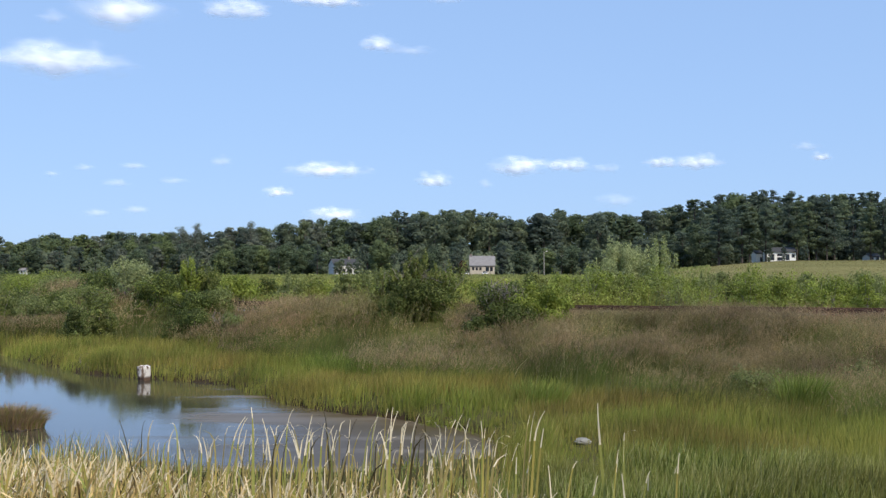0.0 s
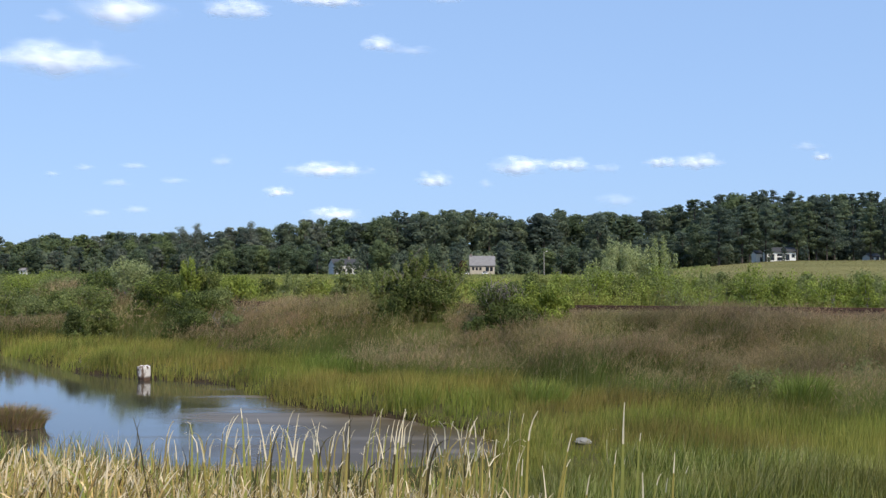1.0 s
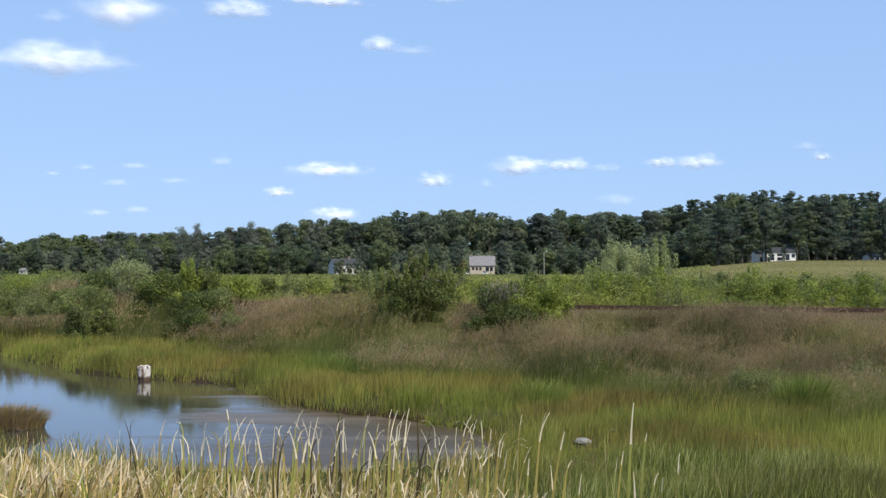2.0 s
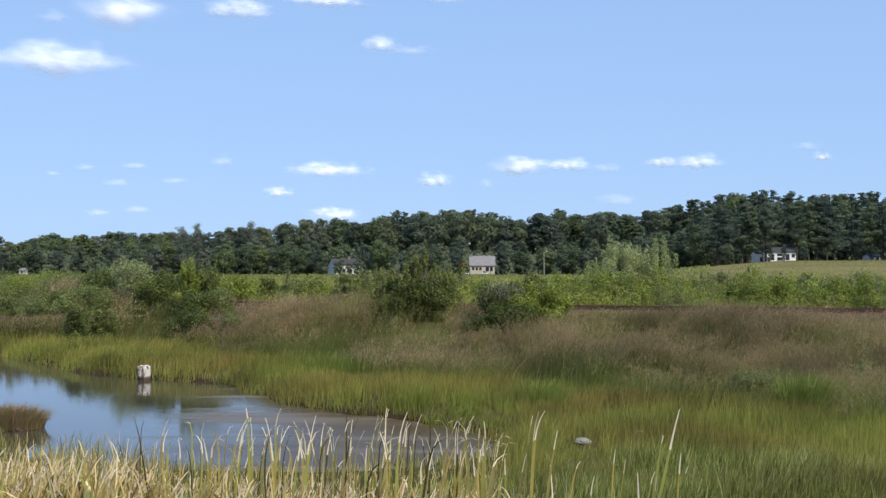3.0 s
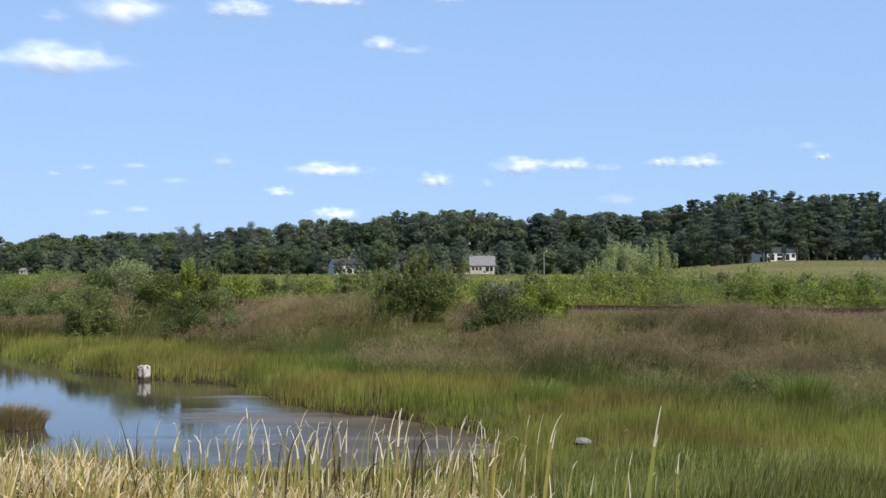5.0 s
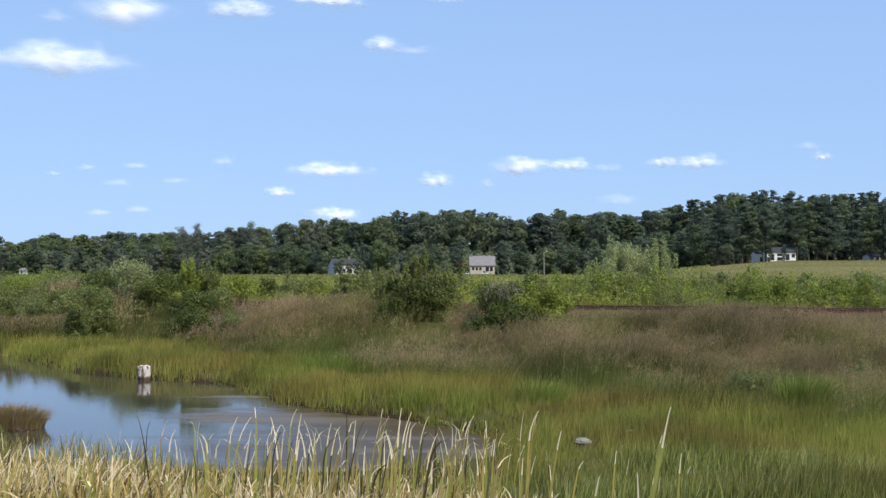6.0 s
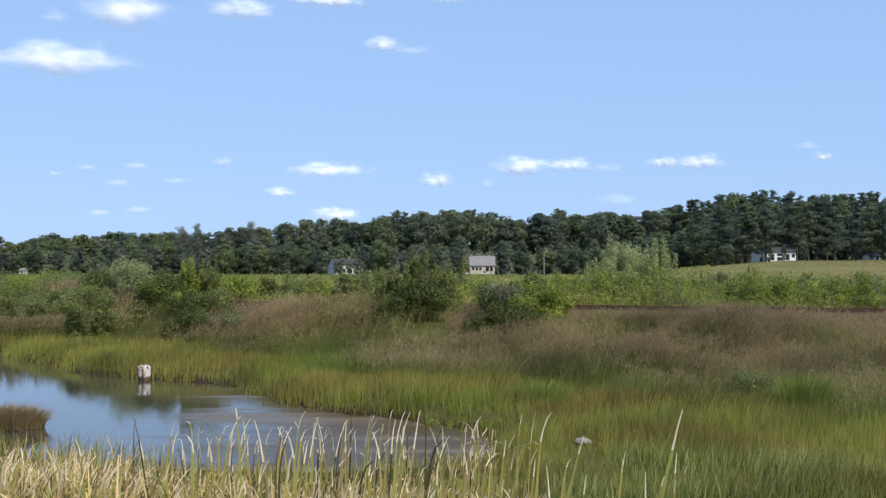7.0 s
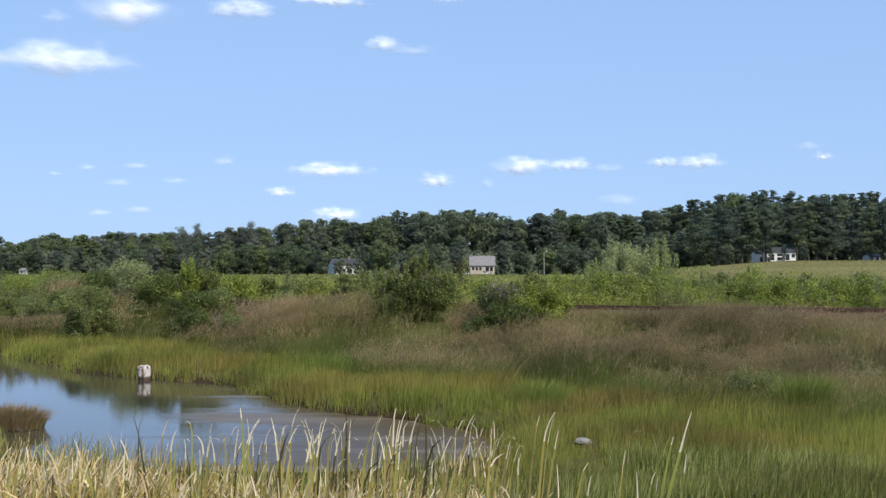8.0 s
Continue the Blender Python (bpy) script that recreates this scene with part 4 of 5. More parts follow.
for k in range(26):
    q = rng.random()
    u = -0.455 + 0.27 * (k + rng.random()) / 26
    away = 1.6 if u < -0.34 else 1.0
    shrub(u, away * rng.uniform(43, 60), away * rng.uniform(1.6, 3.0), -0.013 + 0.010 * rng.normal() * 0.7 + 0.006 * (u < -0.3), (LEAF_DARK, LEAF_DARK, LEAF_BRIGHT, LEAF_GREY)[int(q * 3.99)],
          ("dense dark green shrub in a thicket", "dense dark green shrub in a thicket", "bright yellow-green shrub in a thicket", "grey-green shrub in a thicket")[int(q * 3.99)], 1500, 0.11, 0.3)
for k in range(16):
    q = rng.random()
    shrub(-0.44 + 0.115 * (k + rng.random()) / 16, rng.uniform(44, 54), rng.uniform(1.4, 2.6), -0.0195 + 0.004 * rng.normal(), (LEAF_DARK, LEAF_GREY, LEAF_OLIVE)[int(q * 2.99)],
          ("low dark green shrub at the overgrown track", "low grey-green shrub at the overgrown track", "low olive shrub at the overgrown track")[int(q * 2.99)], 1100, 0.1, 0.2, 7)
for k in range(40):
    q = rng.random()
    u = -0.18 + 0.62 * (k + rng.random()) / 40
    shrub(u, rng.uniform(41.5, 62), rng.uniform(1.2, 2.8), -0.008 + 0.004 * (u > 0.1) + 0.005 * rng.normal(), (LEAF_BRIGHT, LEAF_OLIVE, LEAF_GREY)[int(q * 2.99)],
          ("leafy yellow-green weed clump behind the track", "olive weed clump behind the track", "grey-green weed clump behind the track")[int(q * 2.99)], 1300, 0.115, 1.2, 7, None, 0, k % 2 == 0)


for k in range(34):
    q = rng.random()
    u = 0.115 + 0.32 * (k + rng.random()) / 34
    shrub(u, rng.uniform(40.5, 47) - 12 * max(0, u - 0.1), rng.uniform(1.0, 2.0), -0.011 + 0.007 * abs(rng.normal()), (LEAF_BRIGHT, LEAF_BRIGHT, LEAF_OLIVE, LEAF_BRIGHT, LEAF_GREY)[int(q * 4.99)],
          ("leafy yellow-green weed clump behind the track", "leafy yellow-green weed clump behind the track", "olive weed clump behind the track", "leafy yellow-green weed clump behind the track", "grey-green weed clump behind the track")[int(q * 4.99)],
          1000, 0.085, 1.0, 7, (LEAF_OLIVE if k % 3 == 0 else None), 0, k % 3 == 1)


# ---------------------------------------------------------------- grasses
BROWN_U = np.array([-0.45, -0.414, -0.256, -0.076, 0.06, 0.22, 0.414, 0.46])
BROWN_D = np.array([41.5, 40.0, 34.0, 25.2, 21.6, 19.8, 16.8, 16.4])


def strew(n, u0, u1, d0, d1, power=0.0):
    """Random places before the eye: side slope u0 to u1, distance d0 to d1."""
    d = (d0 ** (1 + power) + rng.random(n) * (d1 ** (1 + power) - d0 ** (1 + power))) ** (1 / (1 + power))
    x = rng.uniform(u0, u1, n) * d
    return x, d


def tufts(n, u0, u1, d0, d1, power, each, radius, share):
    """Places of which a share stand in tufts, with the way that each leans out of its tuft."""
    x, y = strew(n, u0, u1, d0, d1, power)
    lots = max(1, int(n * share / each))
    cx, cy = strew(lots, u0, u1, d0, d1, power)
    size = radius * rng.uniform(0.5, 1.5, lots)
    k = rng.integers(lots, size=n)
    an, r = rng.random(n) * 6.283, rng.random(n) ** 0.6
    tuft = rng.random(n) < share
    out = np.stack([np.cos(an) * r, np.sin(an) * r], 1) * tuft[:, None]
    x = np.where(tuft, cx[k] + size[k] * out[:, 0], x)
    y = np.where(tuft, cy[k] + size[k] * out[:, 1], y)
    return x, y, out


def tilt(n, s, bias=0.0):
    q = rng.normal(size=(n, 2)) * s
    q[:, 0] += bias
    return q


def stand(name, lots, mats, label, shift, k):
    v, f, i = join(*lots)
    ob = tagged(new(name, mesh_of(name, v, f, mats, i)), label, "grass", "", "stuff")
    SWAY.append((ob, Matrix.Identity(4), "shift", shift, 1.7 * k))


def by_rock(x, y):
    """The grass is trampled short on the near side of the rock."""
    return 1 - 0.72 * smooth((0.024 - np.abs(x / y - 0.131)) / 0.012) * smooth((y - 12.2) / 0.8) * smooth((15.6 - y) / 0.2)


def marsh():
    for k in range(3):
        x, y, out = tufts(64000, -0.46, 0.46, 11.6, 39.5, 0.1, 22, 0.14, 0.4)
        g = pond_gap(x, y)
        line = np.interp(x / y, BROWN_U, BROWN_D) * (1 + 0.05 * wave(x, y, 1.3, k))
        keep = (g > -0.14) & (y < line + 1.0) & ~((y < 17.5) & (x < 0.7))
        x, y, g, line, out = x[keep], y[keep], g[keep], line[keep], out[keep]
        n = len(x)
        z = ground_z(x, y)
        h = rng.uniform(0.24, 0.52, n) * (0.82 + 0.22 * wave(x, y, 1.1, 2) + 0.16 * wave(x, y, 0.33, 4)) * (0.8 + 0.2 * smooth(g / 0.7)) * by_rock(x, y)
        w = np.maximum(0.008, y * 0.00055) * rng.uniform(0.7, 1.4, n)
        stand("marsh_grass", [blades(np.stack([x, y, z - 0.02], 1), h, w, rng.normal(size=n) * 0.7, tilt(n, 0.16, 0.08) + 0.3 * out, 3)], [MARSH],
              "yellow-green marsh grass along the pond's edge", 0.02, k)


def shore_reeds():
    for k in range(2):
        x, y = strew(4200, -0.47, 0.07, 6.5, 17.6, 0.6)
        keep = pond_gap(x, y) > -0.1
        x, y = x[keep], y[keep]
        n = len(x)
        h = rng.uniform(0.12, 0.27, n) * (0.85 + 0.25 * wave(x, y, 0.6, 2)) * (1 + 1.0 * smooth((-0.2 - x / y) / 0.12))
        stand("shore_reeds", [blades(np.stack([x, y, ground_z(x, y) - 0.02], 1), h, rng.uniform(0.008, 0.018, n), rng.normal(size=n) * 0.8, tilt(n, 0.22, 0.06), 4)], [DRY if k else SEDGE],
              "low golden and green reeds on the near shore", 0.03, k)


def sedges():
    for k in range(2):
        x, y, _ = tufts(11000, -0.02, 0.47, 10.5, 13.8, 0.3, 14, 0.09, 0.5)
        keep = (pond_gap(x, y) > 0.1) & (y < 12.3 + 0.5 * wave(x, y, 0.9) + 1.5 * (x / y - 0.1) + 0.7 * rng.random(len(x)))
        x, y = x[keep], y[keep]
        n = len(x)
        h = rng.uniform(0.28, 0.55, n) * (0.9 + 0.25 * wave(x, y, 0.5, 1)) * (0.4 + 0.6 * smooth((x / y - 0.05) / 0.07)) * by_rock(x, y)
        stand("sedge", [blades(np.stack([x, y, ground_z(x, y) - 0.02], 1), h, rng.uniform(0.008, 0.018, n), rng.normal(size=n) * 0.8, tilt(n, 0.17, 0.1), 3)], [SEDGE],
              "lush green sedge leaning in the wind", 0.025, k)


def bank_grass():
    for k in range(4):
        x, y, out = tufts(26000, -0.46, 0.46, 16.5, 43, 0.3, 60, 0.3, 0.55)
        t = track_gap(x, y)
        line = np.interp(x / y, BROWN_U, BROWN_D) * (1 + 0.04 * wave(x, y, 1.6, k))
        keep = (y > line - 0.5) & (t > 1.75)
        x, y, t, out, foot = x[keep], y[keep], t[keep], out[keep], (y - line)[keep]
        n = len(x)
        z = ground_z(x, y)
        h = rng.uniform(0.55, 1.0, n) * (0.82 + 0.25 * wave(x, y, 1.9, 9) + 0.28 * wave(x, y, 0.9, 5) + 0.15 * wave(x, y, 0.4, 2))
        h = np.maximum(h, 0.42)
        h *= np.where(x / y > 0.03, 0.27 + 0.73 * smooth((t - 1.6) / 6.5), 0.7 + 0.3 * smooth((t - 2) / 5))
        h = np.where(x / y > 0.06, np.minimum(h, 0.12 + 0.12 * t), h)        # kept low along the rails
        w = np.maximum(0.006, y * 0.0003) * rng.uniform(0.7, 1.3, n)
        lean = tilt(n, 0.12, 0.26) + 0.55 * out + 0.12 * np.stack([wave(x, y, 0.8, 6), wave(x, y, 0.8, 8)], 1)
        P = np.stack([x, y, z - 0.02], 1)
        stems = blades(P, h * 0.95, w, rng.normal(size=n) * 0.7, lean, 2)
        m = 6
        airy = np.repeat(wave(x, y, 2.1, 4) + 0.35 * rng.normal(size=n) + 1.15 * smooth((foot - 1.6) / 6.5) > 0.32 + 0.1 * smooth((-0.02 - x / y) / 0.1), m)
        s = rng.uniform(0.55, 1.05, (n, m))
        Q = np.repeat(P[:, None, :], m, 1)
        Q[:, :, 2] += h[:, None] * s
        Q[:, :, :2] += lean[:, None, :] * (h[:, None] * s ** 2)[:, :, None]
        Q = (Q.reshape(-1, 3) + rng.normal(size=(n * m, 3)) * 0.035)[airy]
        heads = leaves(Q, rng.uniform(0.08, 0.22, len(Q)), np.repeat(w, m)[airy] * rng.uniform(0.8, 1.4, len(Q)), 1.6)
        c = np.flatnonzero((rng.random(n) < 0.06) & (wave(x, y, 1.5, 12 + k) > 0.25))
        wisps = blades(P[c], h[c] * rng.uniform(0.8, 1.25, len(c)), w[c] * 1.9, rng.normal(size=len(c)) * 0.6, lean[c] * 1.5 + tilt(len(c), 0.3), 4)
        stand("bank_grass", [stems, heads, wisps], [STEM, PANICLE, WISP], "tall brown feathery grass on the bank, blown by wind", 0.035, k)


def meadow():
    for k in range(2):
        x, y = strew(46000, -0.5, 0.5, 37, 150, -0.8)
        t = track_gap(x, y)
        keep = (t < -2.2) & ((y < 78 + 8 * wave(x, y, 6)) | (x / y < 0.17))
        x, y = x[keep], y[keep]
        n = len(x)
        z = ground_z(x, y)
        tall = 0.7 + 0.35 * wave(x, y, 2.7, 1) + 0.3 * wave(x, y, 0.7, 2)
        tall *= np.interp(x / y, [-0.45, -0.2, 0.05, 0.2, 0.45], [1.5, 1.15, 1.0, 1.2, 1.15]) * np.where(-track_gap(x, y) < 5, 0.75, 1.0)
        P = np.stack([x, y, z + tall * rng.random(n) ** 0.6], 1)
        s = np.maximum(0.09, y * 0.002)
        weeds = leaves(P, s * rng.uniform(0.7, 1.6, n), s * rng.uniform(0.3, 0.6, n), 1.0, np.tile((0.2, -0.8, 0.7), (n, 1)), 1.3)
        b = (rng.random(n) < 0.12) & (wave(x, y, 4.3, 7) > 0.1) & (y < 62)
        Q = np.stack([x[b], y[b], z[b] + tall[b] * 1.03], 1)
        bloom = leaves(Q, s[b] * 0.6, s[b] * 0.4, 0.6)
        g = rng.random(n) < 0.5
        straw = blades(np.stack([x, y, z], 1)[g], tall[g] * rng.uniform(0.8, 1.25, g.sum()), s[g] * 0.14, rng.normal(size=g.sum()) * 0.6, tilt(g.sum(), 0.15, 0.1), 2)
        stand("meadow_weeds", [weeds, bloom, straw], [WEED, BLOOM, MARSH], "rank green meadow weeds with yellow flower heads", 0.02, k)


def hayfield():
    x, y = strew(24000, 0.1, 0.5, 72, 440, -0.5)
    keep = (x / y > 0.17 + 0.02 * wave(x, y, 13))
    x, y = x[keep], y[keep]
    n = len(x)
    P = np.stack([x, y, ground_z(x, y)], 1)
    stand("hay", [blades(P, rng.uniform(0.07, 0.18, n), y * 0.0006, rng.normal(size=n) * 0.5, tilt(n, 0.3, 0.1), 2)], [HAY], "dry golden hay standing in the far field", 0.02, 0)
    x, y = strew(17000, -0.5, 0.25, 120, 460, -0.6)
    P = np.stack([x, y, ground_z(x, y)], 1)
    n = len(x)
    stand("field_grass", [blades(P, rng.uniform(0.4, 0.9, n), y * 0.0012, rng.normal(size=n) * 0.5, tilt(n, 0.3, 0.1), 2)], [FIELD], "green grass of the far field", 0.02, 0)


marsh()
shore_reeds()
sedges()
bank_grass()
meadow()
hayfield()


def west_bank():
    x, y = strew(15000, -0.46, -0.27, 37, 66, 0.0)
    x, y = x[pond_gap(x, y) > 1.0], y[pond_gap(x, y) > 1.0]
    n = len(x)
    P = np.stack([x, y, ground_z(x, y)], 1)
    h = rng.uniform(0.5, 1.0, n) * (0.85 + 0.3 * wave(x, y, 1.6, 3))
    w = y * 0.0005 * rng.uniform(0.7, 1.4, n)
    lean = tilt(n, 0.2, 0.15)
    tops = P + np.concatenate([lean * h[:, None], h[:, None] * 0.93], 1)
    stand("bank_grass", [blades(P, h, w, rng.normal(size=n) * 0.6, lean, 2), leaves(tops, rng.uniform(0.1, 0.25, n), w * 1.5, 1.5)], [STEM, PANICLE], "tall brown grass over the disused western bank", 0.03, 2)


west_bank()


# ---------------------------------------------------------------- pond things
def stump():
    p = thing("wooden_post", pose(-7.6, 27.25, 0, 3, -2, 20), "old wooden post stub with peeling white paint in the pond", "post")
    bm = bmesh.new()
    n, hs = 12, (-0.3, 0.0, 0.07, 0.12, 0.3, 0.345, 0.36)
    rs = (0.15, 0.15, 0.155, 0.16, 0.165, 0.16, 0.14)
    rings = []
    for z, r in zip(hs, rs):
        rings.append([bm.verts.new((r * (1 + 0.06 * math.sin(3 * k + 7 * z)) * math.cos(6.2832 * k / n), r * (1 + 0.06 * math.cos(4 * k + 5 * z)) * math.sin(6.2832 * k / n),
                                    z + (0.02 * math.sin(2.1 * k) if z > 0.3 else 0))) for k in range(n)])
    for a, b in zip(rings, rings[1:]):
        for k in range(n):
            bm.faces.new((a[k], a[(k + 1) % n], b[(k + 1) % n], b[k]))
    bm.faces.new(rings[-1])
    part("shaft", (bm, PEEL), p, "white paint worn to brown wood")


def peeling():
    m, nt, b = shader("peeling_paint")
    n = noise_tex(nt, 6.0, 6, 0.7, (1, 1, 0.4))
    col = ramp(nt, n, [(0.46, (0.14, 0.09, 0.06)), (0.53, (0.62, 0.57, 0.52))])
    tc = nt.nodes.new("ShaderNodeTexCoord")
    sx = nt.nodes.new("ShaderNodeSeparateXYZ")
    nt.links.new(tc.outputs["Object"], sx.inputs[0])
    wet = ramp(nt, sx.outputs[2], [(0.07, (0.16, 0.1, 0.07)), (0.13, (1, 1, 1))])
    nt.links.new(mix(nt, 1.0, col, wet, "MULTIPLY"), b.inputs["Base Color"])
    b.inputs["Roughness"].default_value = 0.7
    return m


PEEL = peeling()
stump()


def rock():
    bm = bmesh.new()
    bmesh.ops.create_icosphere(bm, subdivisions=3, radius=1)
    for v in bm.verts:
        v.co = Vector((v.co.x * 0.13, v.co.y * 0.1, v.co.z * 0.055)) * (1 + 0.18 * noise.noise(v.co * 2.3) + 0.06 * noise.noise(v.co * 6))
    me = bpy.data.meshes.new("rock")
    bm.to_mesh(me)
    bm.free()
    me.materials.append(STONE)
    ob = tagged(new("rock", me), "pale grey rock lying in the marsh grass", "rock")
    x, y, z = spot(0.131, 15.4)
    ob.matrix_basis = pose(x, y, z + 0.035, 4, 6, 30)


rock()


def tussock():
    x0, y0 = -7.68, 19.0
    t = thing("grass_tussock", pose(x0, y0, 0), "brown grass tussock standing in the pond", "grass tussock")
    bm = bmesh.new()
    bmesh.ops.create_icosphere(bm, subdivisions=3, radius=1)
    for v in bm.verts:
        v.co = Vector((v.co.x * 0.56, v.co.y * 0.44, v.co.z * 0.15)) * (1 + 0.12 * noise.noise(v.co * 2.0))
    part("mud", (bm, PEAT), t, "dark wet mud mound")
    n = 2600
    an, r = rng.random(n) * 6.283, rng.random(n) ** 0.5
    P = np.stack([0.6 * r * np.cos(an), 0.48 * r * np.sin(an), 0.12 * (1 - r ** 2)], 1)
    lean = np.stack([np.cos(an), np.sin(an)], 1) * (0.85 * r[:, None]) + tilt(n, 0.2)
    v, f, i = join(blades(P[:1700], rng.uniform(0.2, 0.38, 1700), rng.uniform(0.008, 0.014, 1700), rng.normal(size=1700), lean[:1700], 3),
                   blades(P[1700:], rng.uniform(0.18, 0.32, 900), rng.uniform(0.008, 0.014, 900), rng.normal(size=900), lean[1700:], 3))
    part("turf", mesh_of("turf", v, f, [RUSSET, MARSH], i), t, "", "stuff")


tussock()


def green_tussock(u, d, wide, high, n):
    x, y, z = spot(u, d)
    m = pose(x, y, z - 0.03)
    t = thing("grass_tussock", m, "lush bright green grass tussock at the foot of the bank", "grass tussock", "tussocks of the bank")
    an, r = rng.random(n) * 6.283, rng.random(n) ** 0.6
    P = np.stack([wide / 2 * r * np.cos(an), wide / 2 * r * np.sin(an), np.zeros(n)], 1)
    lean = np.stack([np.cos(an), np.sin(an)], 1) * (0.35 * r[:, None]) + tilt(n, 0.15, 0.12)
    v, f = blades(P, high * rng.uniform(0.6, 1.1, n), rng.uniform(0.008, 0.016, n), rng.normal(size=n) * 0.8, lean, 3)
    part("turf", mesh_of("turf", v, [f], [LUSH]), t, "", "stuff")
    SWAY.append((t, m, "rock", 0.9, rng.random() * 6.283))


for u, d, wide, high, n in ((0.336, 18.6, 0.7, 0.85, 800), (0.352, 18.9, 0.6, 0.7, 500), (0.322, 18.9, 0.5, 0.6, 400), (-0.1, 26.6, 1.6, 0.55, 900), (-0.075, 25.6, 1.4, 0.5, 800), (0.09, 20.2, 1.0, 0.5, 600)):
    green_tussock(u, d, wide, high, n)


def dead_branch():
    b = thing("dead_branch", pose(-10.0, 30.0, 0.02, 0, 0, 20) @ Matrix.Scale(0.6, 4), "bare grey dead branch lying at the pond's edge", "branch")
    for k, (p, q) in enumerate((((-0.5, 0, 0), (0.05, 0, 0.3)), ((-0.1, 0, 0.2), (0.35, 0.1, 0.05)), ((-0.2, 0, 0.16), (-0.25, 0.05, 0.45)), ((-0.35, 0, 0.08), (0.1, -0.1, 0.02)))):
        bm = bmesh.new()
        tube(bm, p, q, 0.02, 0.006, 6)
        part("limb" if not k else "twig", (bm, TWIG), b)


dead_branch()


def bare_bush(u, d, high, count):
    m = at(u, d)
    b = thing("dead_bush", m, "leafless dead bush of pale grey twigs on the bank", "bush", "dead bushes of the bank")
    for k in range(count):
        an, q = rng.random() * 6.283, high * rng.uniform(0.1, 0.55)
        mid = Vector((0.4 * q * math.cos(an), 0.4 * q * math.sin(an), high * rng.uniform(0.35, 0.55)))
        end = Vector((q * math.cos(an), q * math.sin(an), high * rng.uniform(0.75, 1.05)))
        bm = bmesh.new()
        tube(bm, (0.05 * rng.normal(), 0.05 * rng.normal(), -0.05), mid, 0.013, 0.008, 5)
        tube(bm, mid, end, 0.008, 0.004, 5)
        for j in range(4):
            p = mid.lerp(end, rng.uniform(0.0, 0.9))
            tube(bm, p, p + Vector((rng.normal() * 0.16, rng.normal() * 0.16, rng.uniform(0.1, 0.32))), 0.006, 0.003, 4)
        part("stem", (bm, TWIG), b)


bare_bush(-0.206, 34.2, 0.75, 7)
bare_bush(0.050, 30.1, 1.25, 12)
bare_bush(0.063, 30.2, 1.35, 12)


def parked_car(u, d, rz):
    c = thing("parked_car", at(u, d, 0, rz), "small white car parked before the tan house", "car", "parked cars")
    bm = box(bmesh.new(), (-2.1, -0.85, 0.35), (2.1, 0.85, 0.95), 0.14)
    part("body", (bm, WHITE), c)
    bm = box(bmesh.new(), (-1.3, -0.75, 0.9), (1.0, 0.75, 1.5), 0.2)
    part("cabin", (bm, GLASS), c, "dark glazed cabin")
    bm = box(bmesh.new(), (-1.0, -0.7, 1.47), (0.7, 0.7, 1.54), 0.02)
    part("roof", (bm, WHITE), c)
    for x in (-1.35, 1.35):
        for y in (-0.78, 0.78):
            bm = bmesh.new()
            tube(bm, (x, y - 0.1, 0.33), (x, y + 0.1, 0.33), 0.33, 0.33, 14)
            part("wheel", (bm, TRIM), c)


parked_car(0.0395, 478, 70)
parked_car(0.0200, 486, 20)


# ---------------------------------------------------------------- foreground reeds
def reed_bed():
    for k in range(8):
        n = 760
        d = rng.uniform(3.6, 6.2, n)
        u = -0.47 + 0.56 * rng.random(n) ** 1.15
        v = -0.178 - 0.018 * rng.normal(size=n) ** 2 - 0.024 * smooth((u + 0.36) / 0.2) + 0.007 * rng.normal(size=n) - 0.12 * np.maximum(0, u + 0.03)
        x, y = u * d, d
        z = ground_z(x, y)
        h = np.maximum(0.4, EYE + v * d - z)
        P = np.stack([x, y, z], 1)
        w = rng.uniform(0.006, 0.017, n)
        way = rng.normal(size=n) * 0.7 + np.where(rng.random(n) < 0.35, math.pi, 0)
        lean = np.abs(rng.normal(size=n)) * 0.2
        P[:, 0] -= h * np.sin(lean) * np.cos(way)
        V, F = bent_blades(P, h * 1.02, w, rng.normal(size=n) * 0.8, lean, way, np.abs(rng.normal(size=n)) * 1.1, rng.uniform(0.6, 0.95, n))
        idx = np.where((np.arange(len(F)) % 12 >= 9) & (rng.random(n).repeat(12) < 0.4), 1, 0)
        ob = tagged(new("reed_bed", mesh_of("reed_bed", V, [F], [REED if k == 2 else OLD if k == 7 else DRY, HEAD], idx)), "dense bed of dry tan reeds with bleached tips", "reeds", "", "stuff")
        SWAY.append((ob, Matrix.Identity(4), "shift", 0.03, 0.8 * k))


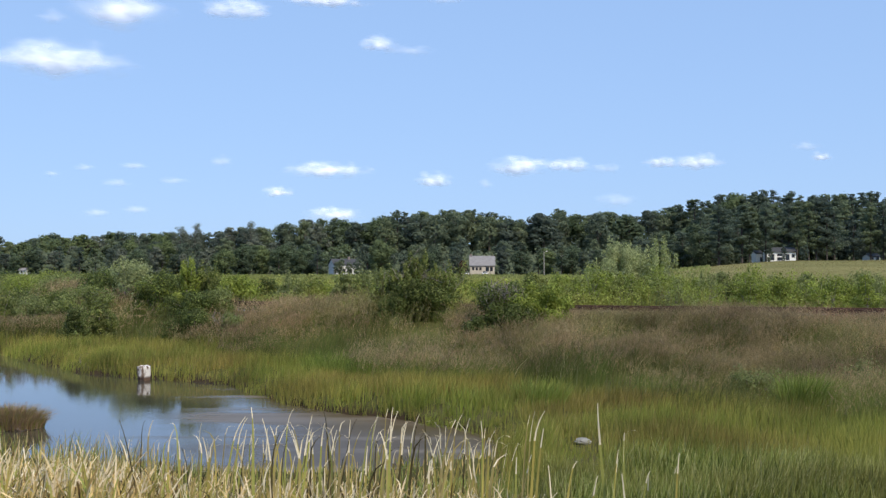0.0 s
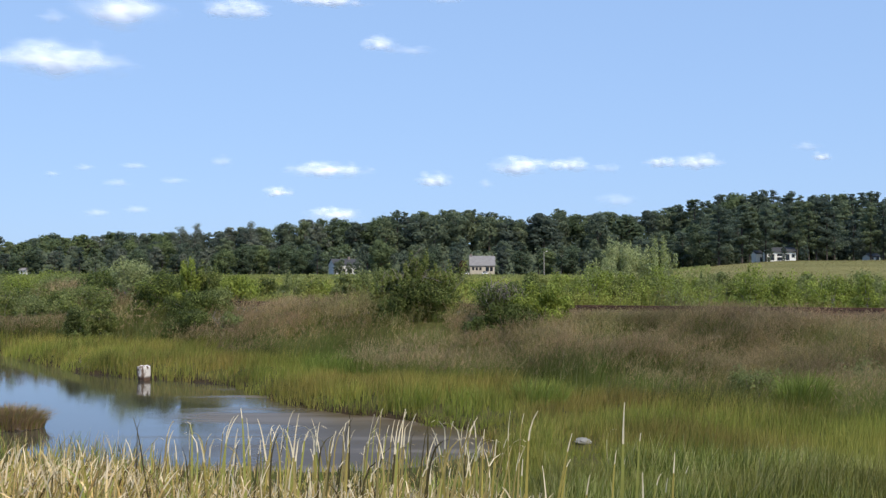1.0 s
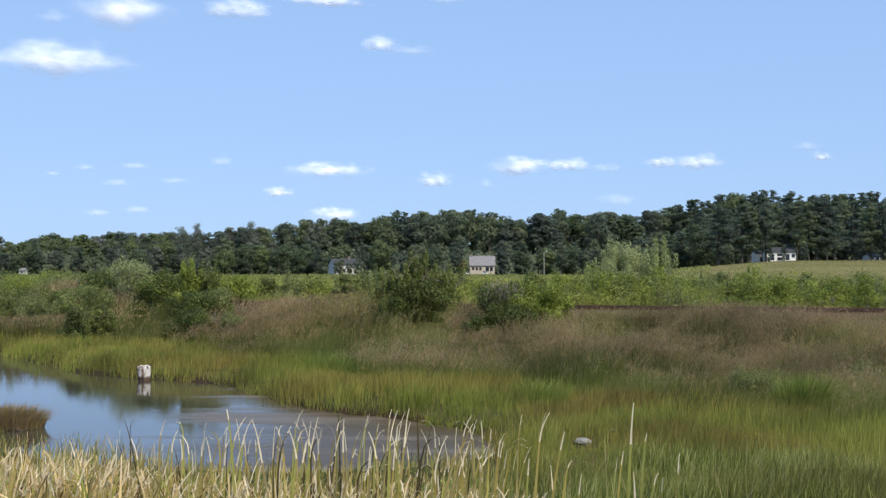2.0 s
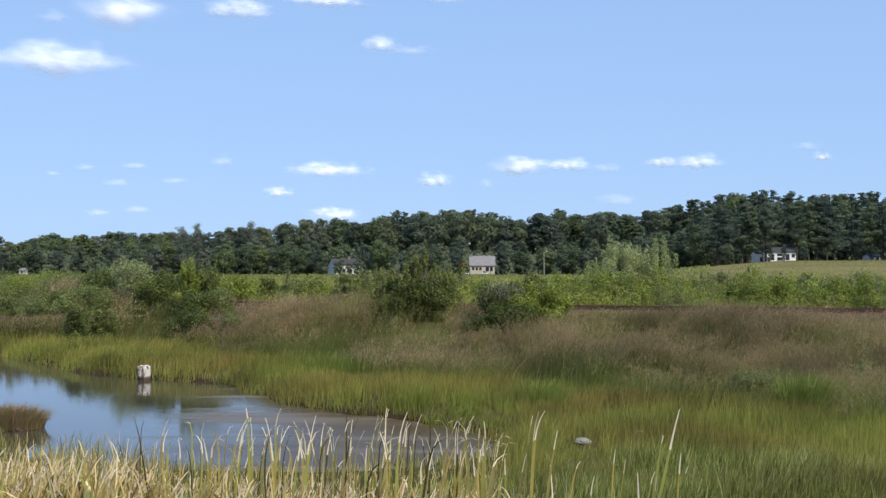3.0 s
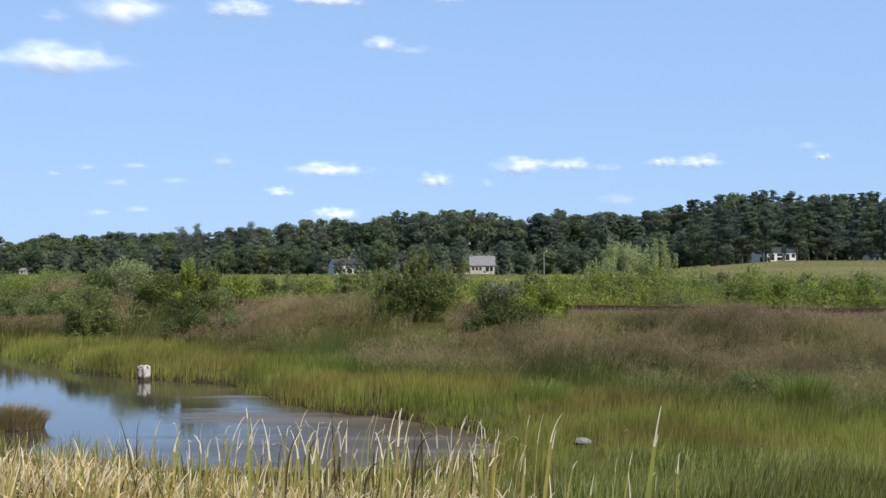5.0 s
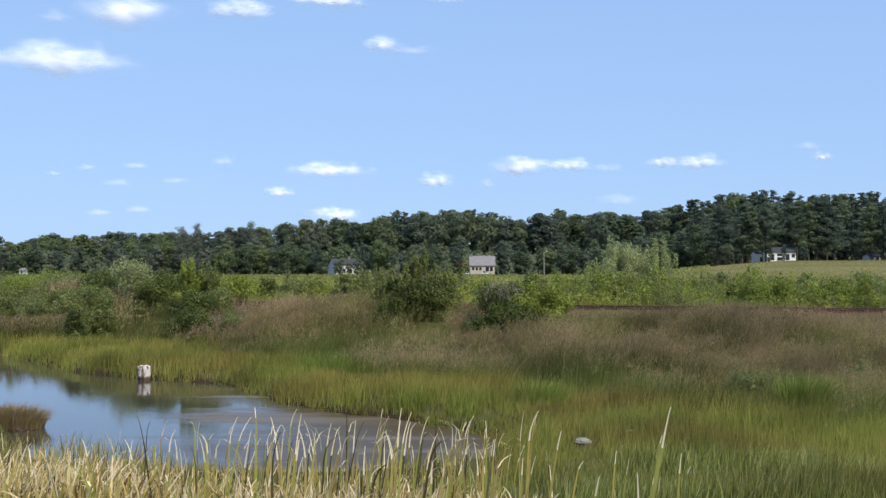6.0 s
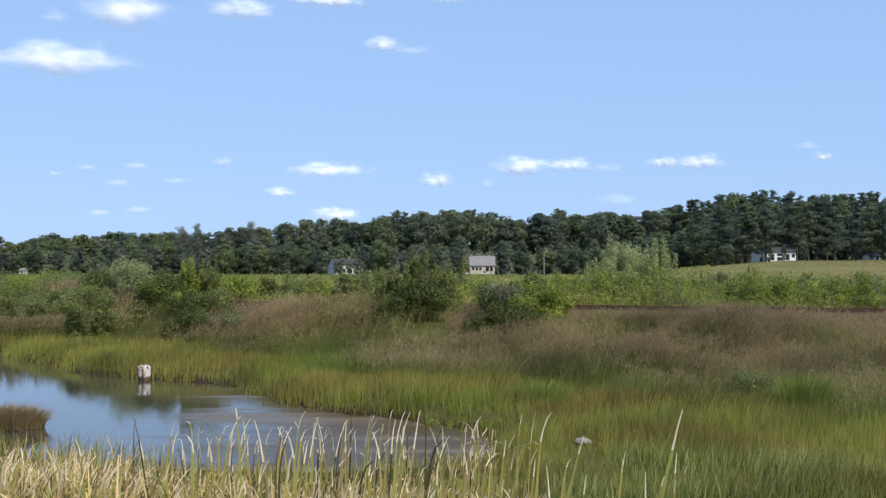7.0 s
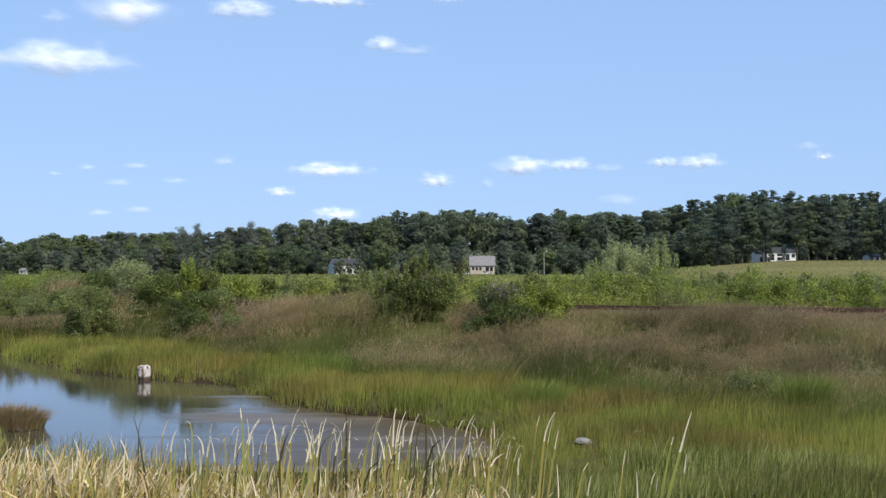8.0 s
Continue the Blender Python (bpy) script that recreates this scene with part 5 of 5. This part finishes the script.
def reed(u, d, v_tip, hook, mat, keys=None, wide=0.016):
    """One tall reed blade with a bleached, bent tip, swaying from its foot."""
    x, y, z = spot(u, d)
    high = EYE + v_tip * d - z
    m = pose(x, y, z)
    r = thing("reed", m, "withered dark brown reed blade on the near bank" if mat.name in ("dark_reed", "old_reed") else "tall pale reed blade with a bleached bent tip", "reed", "tall reeds of the near bank")
    seg, cut = 14, int(rng.integers(9, 13))
    way = 0.0 if hook > 0 else math.pi
    V, F = bent_blades(np.zeros((1, 3)), np.array([high * 1.03]), np.array([wide]), np.array([rng.normal() * 0.5]), np.array([abs(rng.normal()) * 0.11 * (keys is None)]),
                       np.array([way + rng.normal() * 0.4]), np.array([min(2.2, abs(hook) * 13) if abs(hook) > 0.12 else abs(hook) * 5]), np.array([rng.uniform(0.85, 0.96)]), seg)
    part("blade", mesh_of("blade", V[:2 * cut + 2], [F[:cut]], [mat]), r)
    dark = mat.name == "dark_reed" and rng.random() < 0.5
    part("tip", mesh_of("tip", V[2 * cut:], [F[cut:] - 2 * cut], [mat if dark else HEAD]), r, "withered brown tip" if dark else "bleached dry tip")
    SWAY.append((r, m, keys or "sway", rng.uniform(1.2, 2.4), rng.random() * 6.283))


reed_bed()
for k in range(155):
    q = rng.random() if k % 3 else min(0.98, max(0.05, 0.48 + 0.18 * rng.normal()))
    reed(-0.30 + 0.37 * q + 0.02 * rng.normal(), rng.uniform(3.8, 5.4), -0.136 - 0.027 * abs(rng.normal()) - 0.05 * max(0, 0.3 - q), rng.choice((0.02, 0.04, 0.07, 0.1, 0.13, 0.15, -0.04, -0.08, -0.14)), (OLD, BROWNREED, REED, OLD, DRY)[k % 5], None, rng.uniform(0.008, 0.0135))
for k in range(14):
    reed(-0.41 + 0.035 * k + 0.01 * rng.normal(), rng.uniform(3.8, 5.4), -0.158 - 0.015 * abs(rng.normal()), rng.normal() * 0.05, DRY, None, 0.013)
for k in range(12):
    reed(0.05 + 0.016 * k + 0.006 * rng.normal(), rng.uniform(4.0, 5.0), -0.19 + 0.012 * rng.normal(), rng.normal() * 0.05 + 0.02, REED if k % 2 else DRY, None, 0.013)
TALL = [(0, -4.6), (0.2, -1.1), (0.4, 7), (0.6, 8.6), (1, 1.0), (1.5, -0.5), (3, 12.5), (3.3, 7.8), (3.6, 6.7), (4, 10.3), (4.5, 7.9), (5.8, 10.4), (6.5, 11.1), (7, 13.1), (7.5, 14.8), (8, 15)]
HOOKED = [(0, 2.2), (0.2, 3.8), (0.4, -0.4), (0.6, -0.7), (1, -1.9), (1.5, -4.5), (3, 3.9), (3.3, 0.7), (3.6, 2.1), (4, 3.0), (4.5, 0.5), (5.8, 1.7), (6.5, 2.0), (7, 3.0), (7.5, 2.0), (8, 3.4)]
SIDE = [(0, -1), (0.2, 0.6), (0.4, 4), (0.6, 5.2), (1, 2.9), (1.5, 2.9), (3, 8.3), (3.3, 6.8), (3.6, 4.2), (4, 9.5), (4.5, 6.5), (5.8, 8), (6.5, 8), (7, 11.2), (7.5, 11.4), (8, 10.7)]
reed(0.1640, 4.5, -0.131, 0.012, REED, TALL, 0.015)
reed(0.1600, 4.4, -0.149, 0.13, REED, HOOKED, 0.016)
reed(0.1720, 4.6, -0.158, 0.02, REED, SIDE, 0.015)


# ---------------------------------------------------------------- what moves
def gust(t, p):
    return math.sin(2.3 * t + p) + 0.5 * math.sin(5.1 * t + 2.1 * p) + 0.25 * math.sin(9.7 * t + 3.3 * p)


def motions():
    times = [0.25 * k for k in range(33)]
    for ob, rest, way, size, p in SWAY:
        if way == "flow":
            walk(ob, [(t, pose(size * t, 0.01 * math.sin(t), 0) @ rest) for t in (0, 2, 4, 6, 8)])
        elif way == "drift":
            walk(ob, [(t, pose(size * t / 8, 0, 0) @ rest) for t in (0, 4, 8)])
        elif way == "shift":
            walk(ob, [(t, pose(size * (0.6 * gust(t, p) + 0.5 * t / 8), 0.3 * size * gust(t, p + 2), 0) @ rest) for t in times])
        elif way == "rock":
            walk(ob, [(t, rest @ pose(0, 0, 0, 0.3 * size * gust(t, p + 1), size * (0.5 * gust(t, p) + 0.3 * t / 8), 0)) for t in times])
        elif way == "sway":
            walk(ob, [(t, rest @ pose(0, 0, 0, 0.3 * size * gust(t, p + 1), size * (gust(t, p) + 0.8 * t / 8), 0)) for t in times])
        else:
            walk(ob, [(t, rest @ pose(0, 0, 0, 0, lean, 0)) for t, lean in way])


motions()
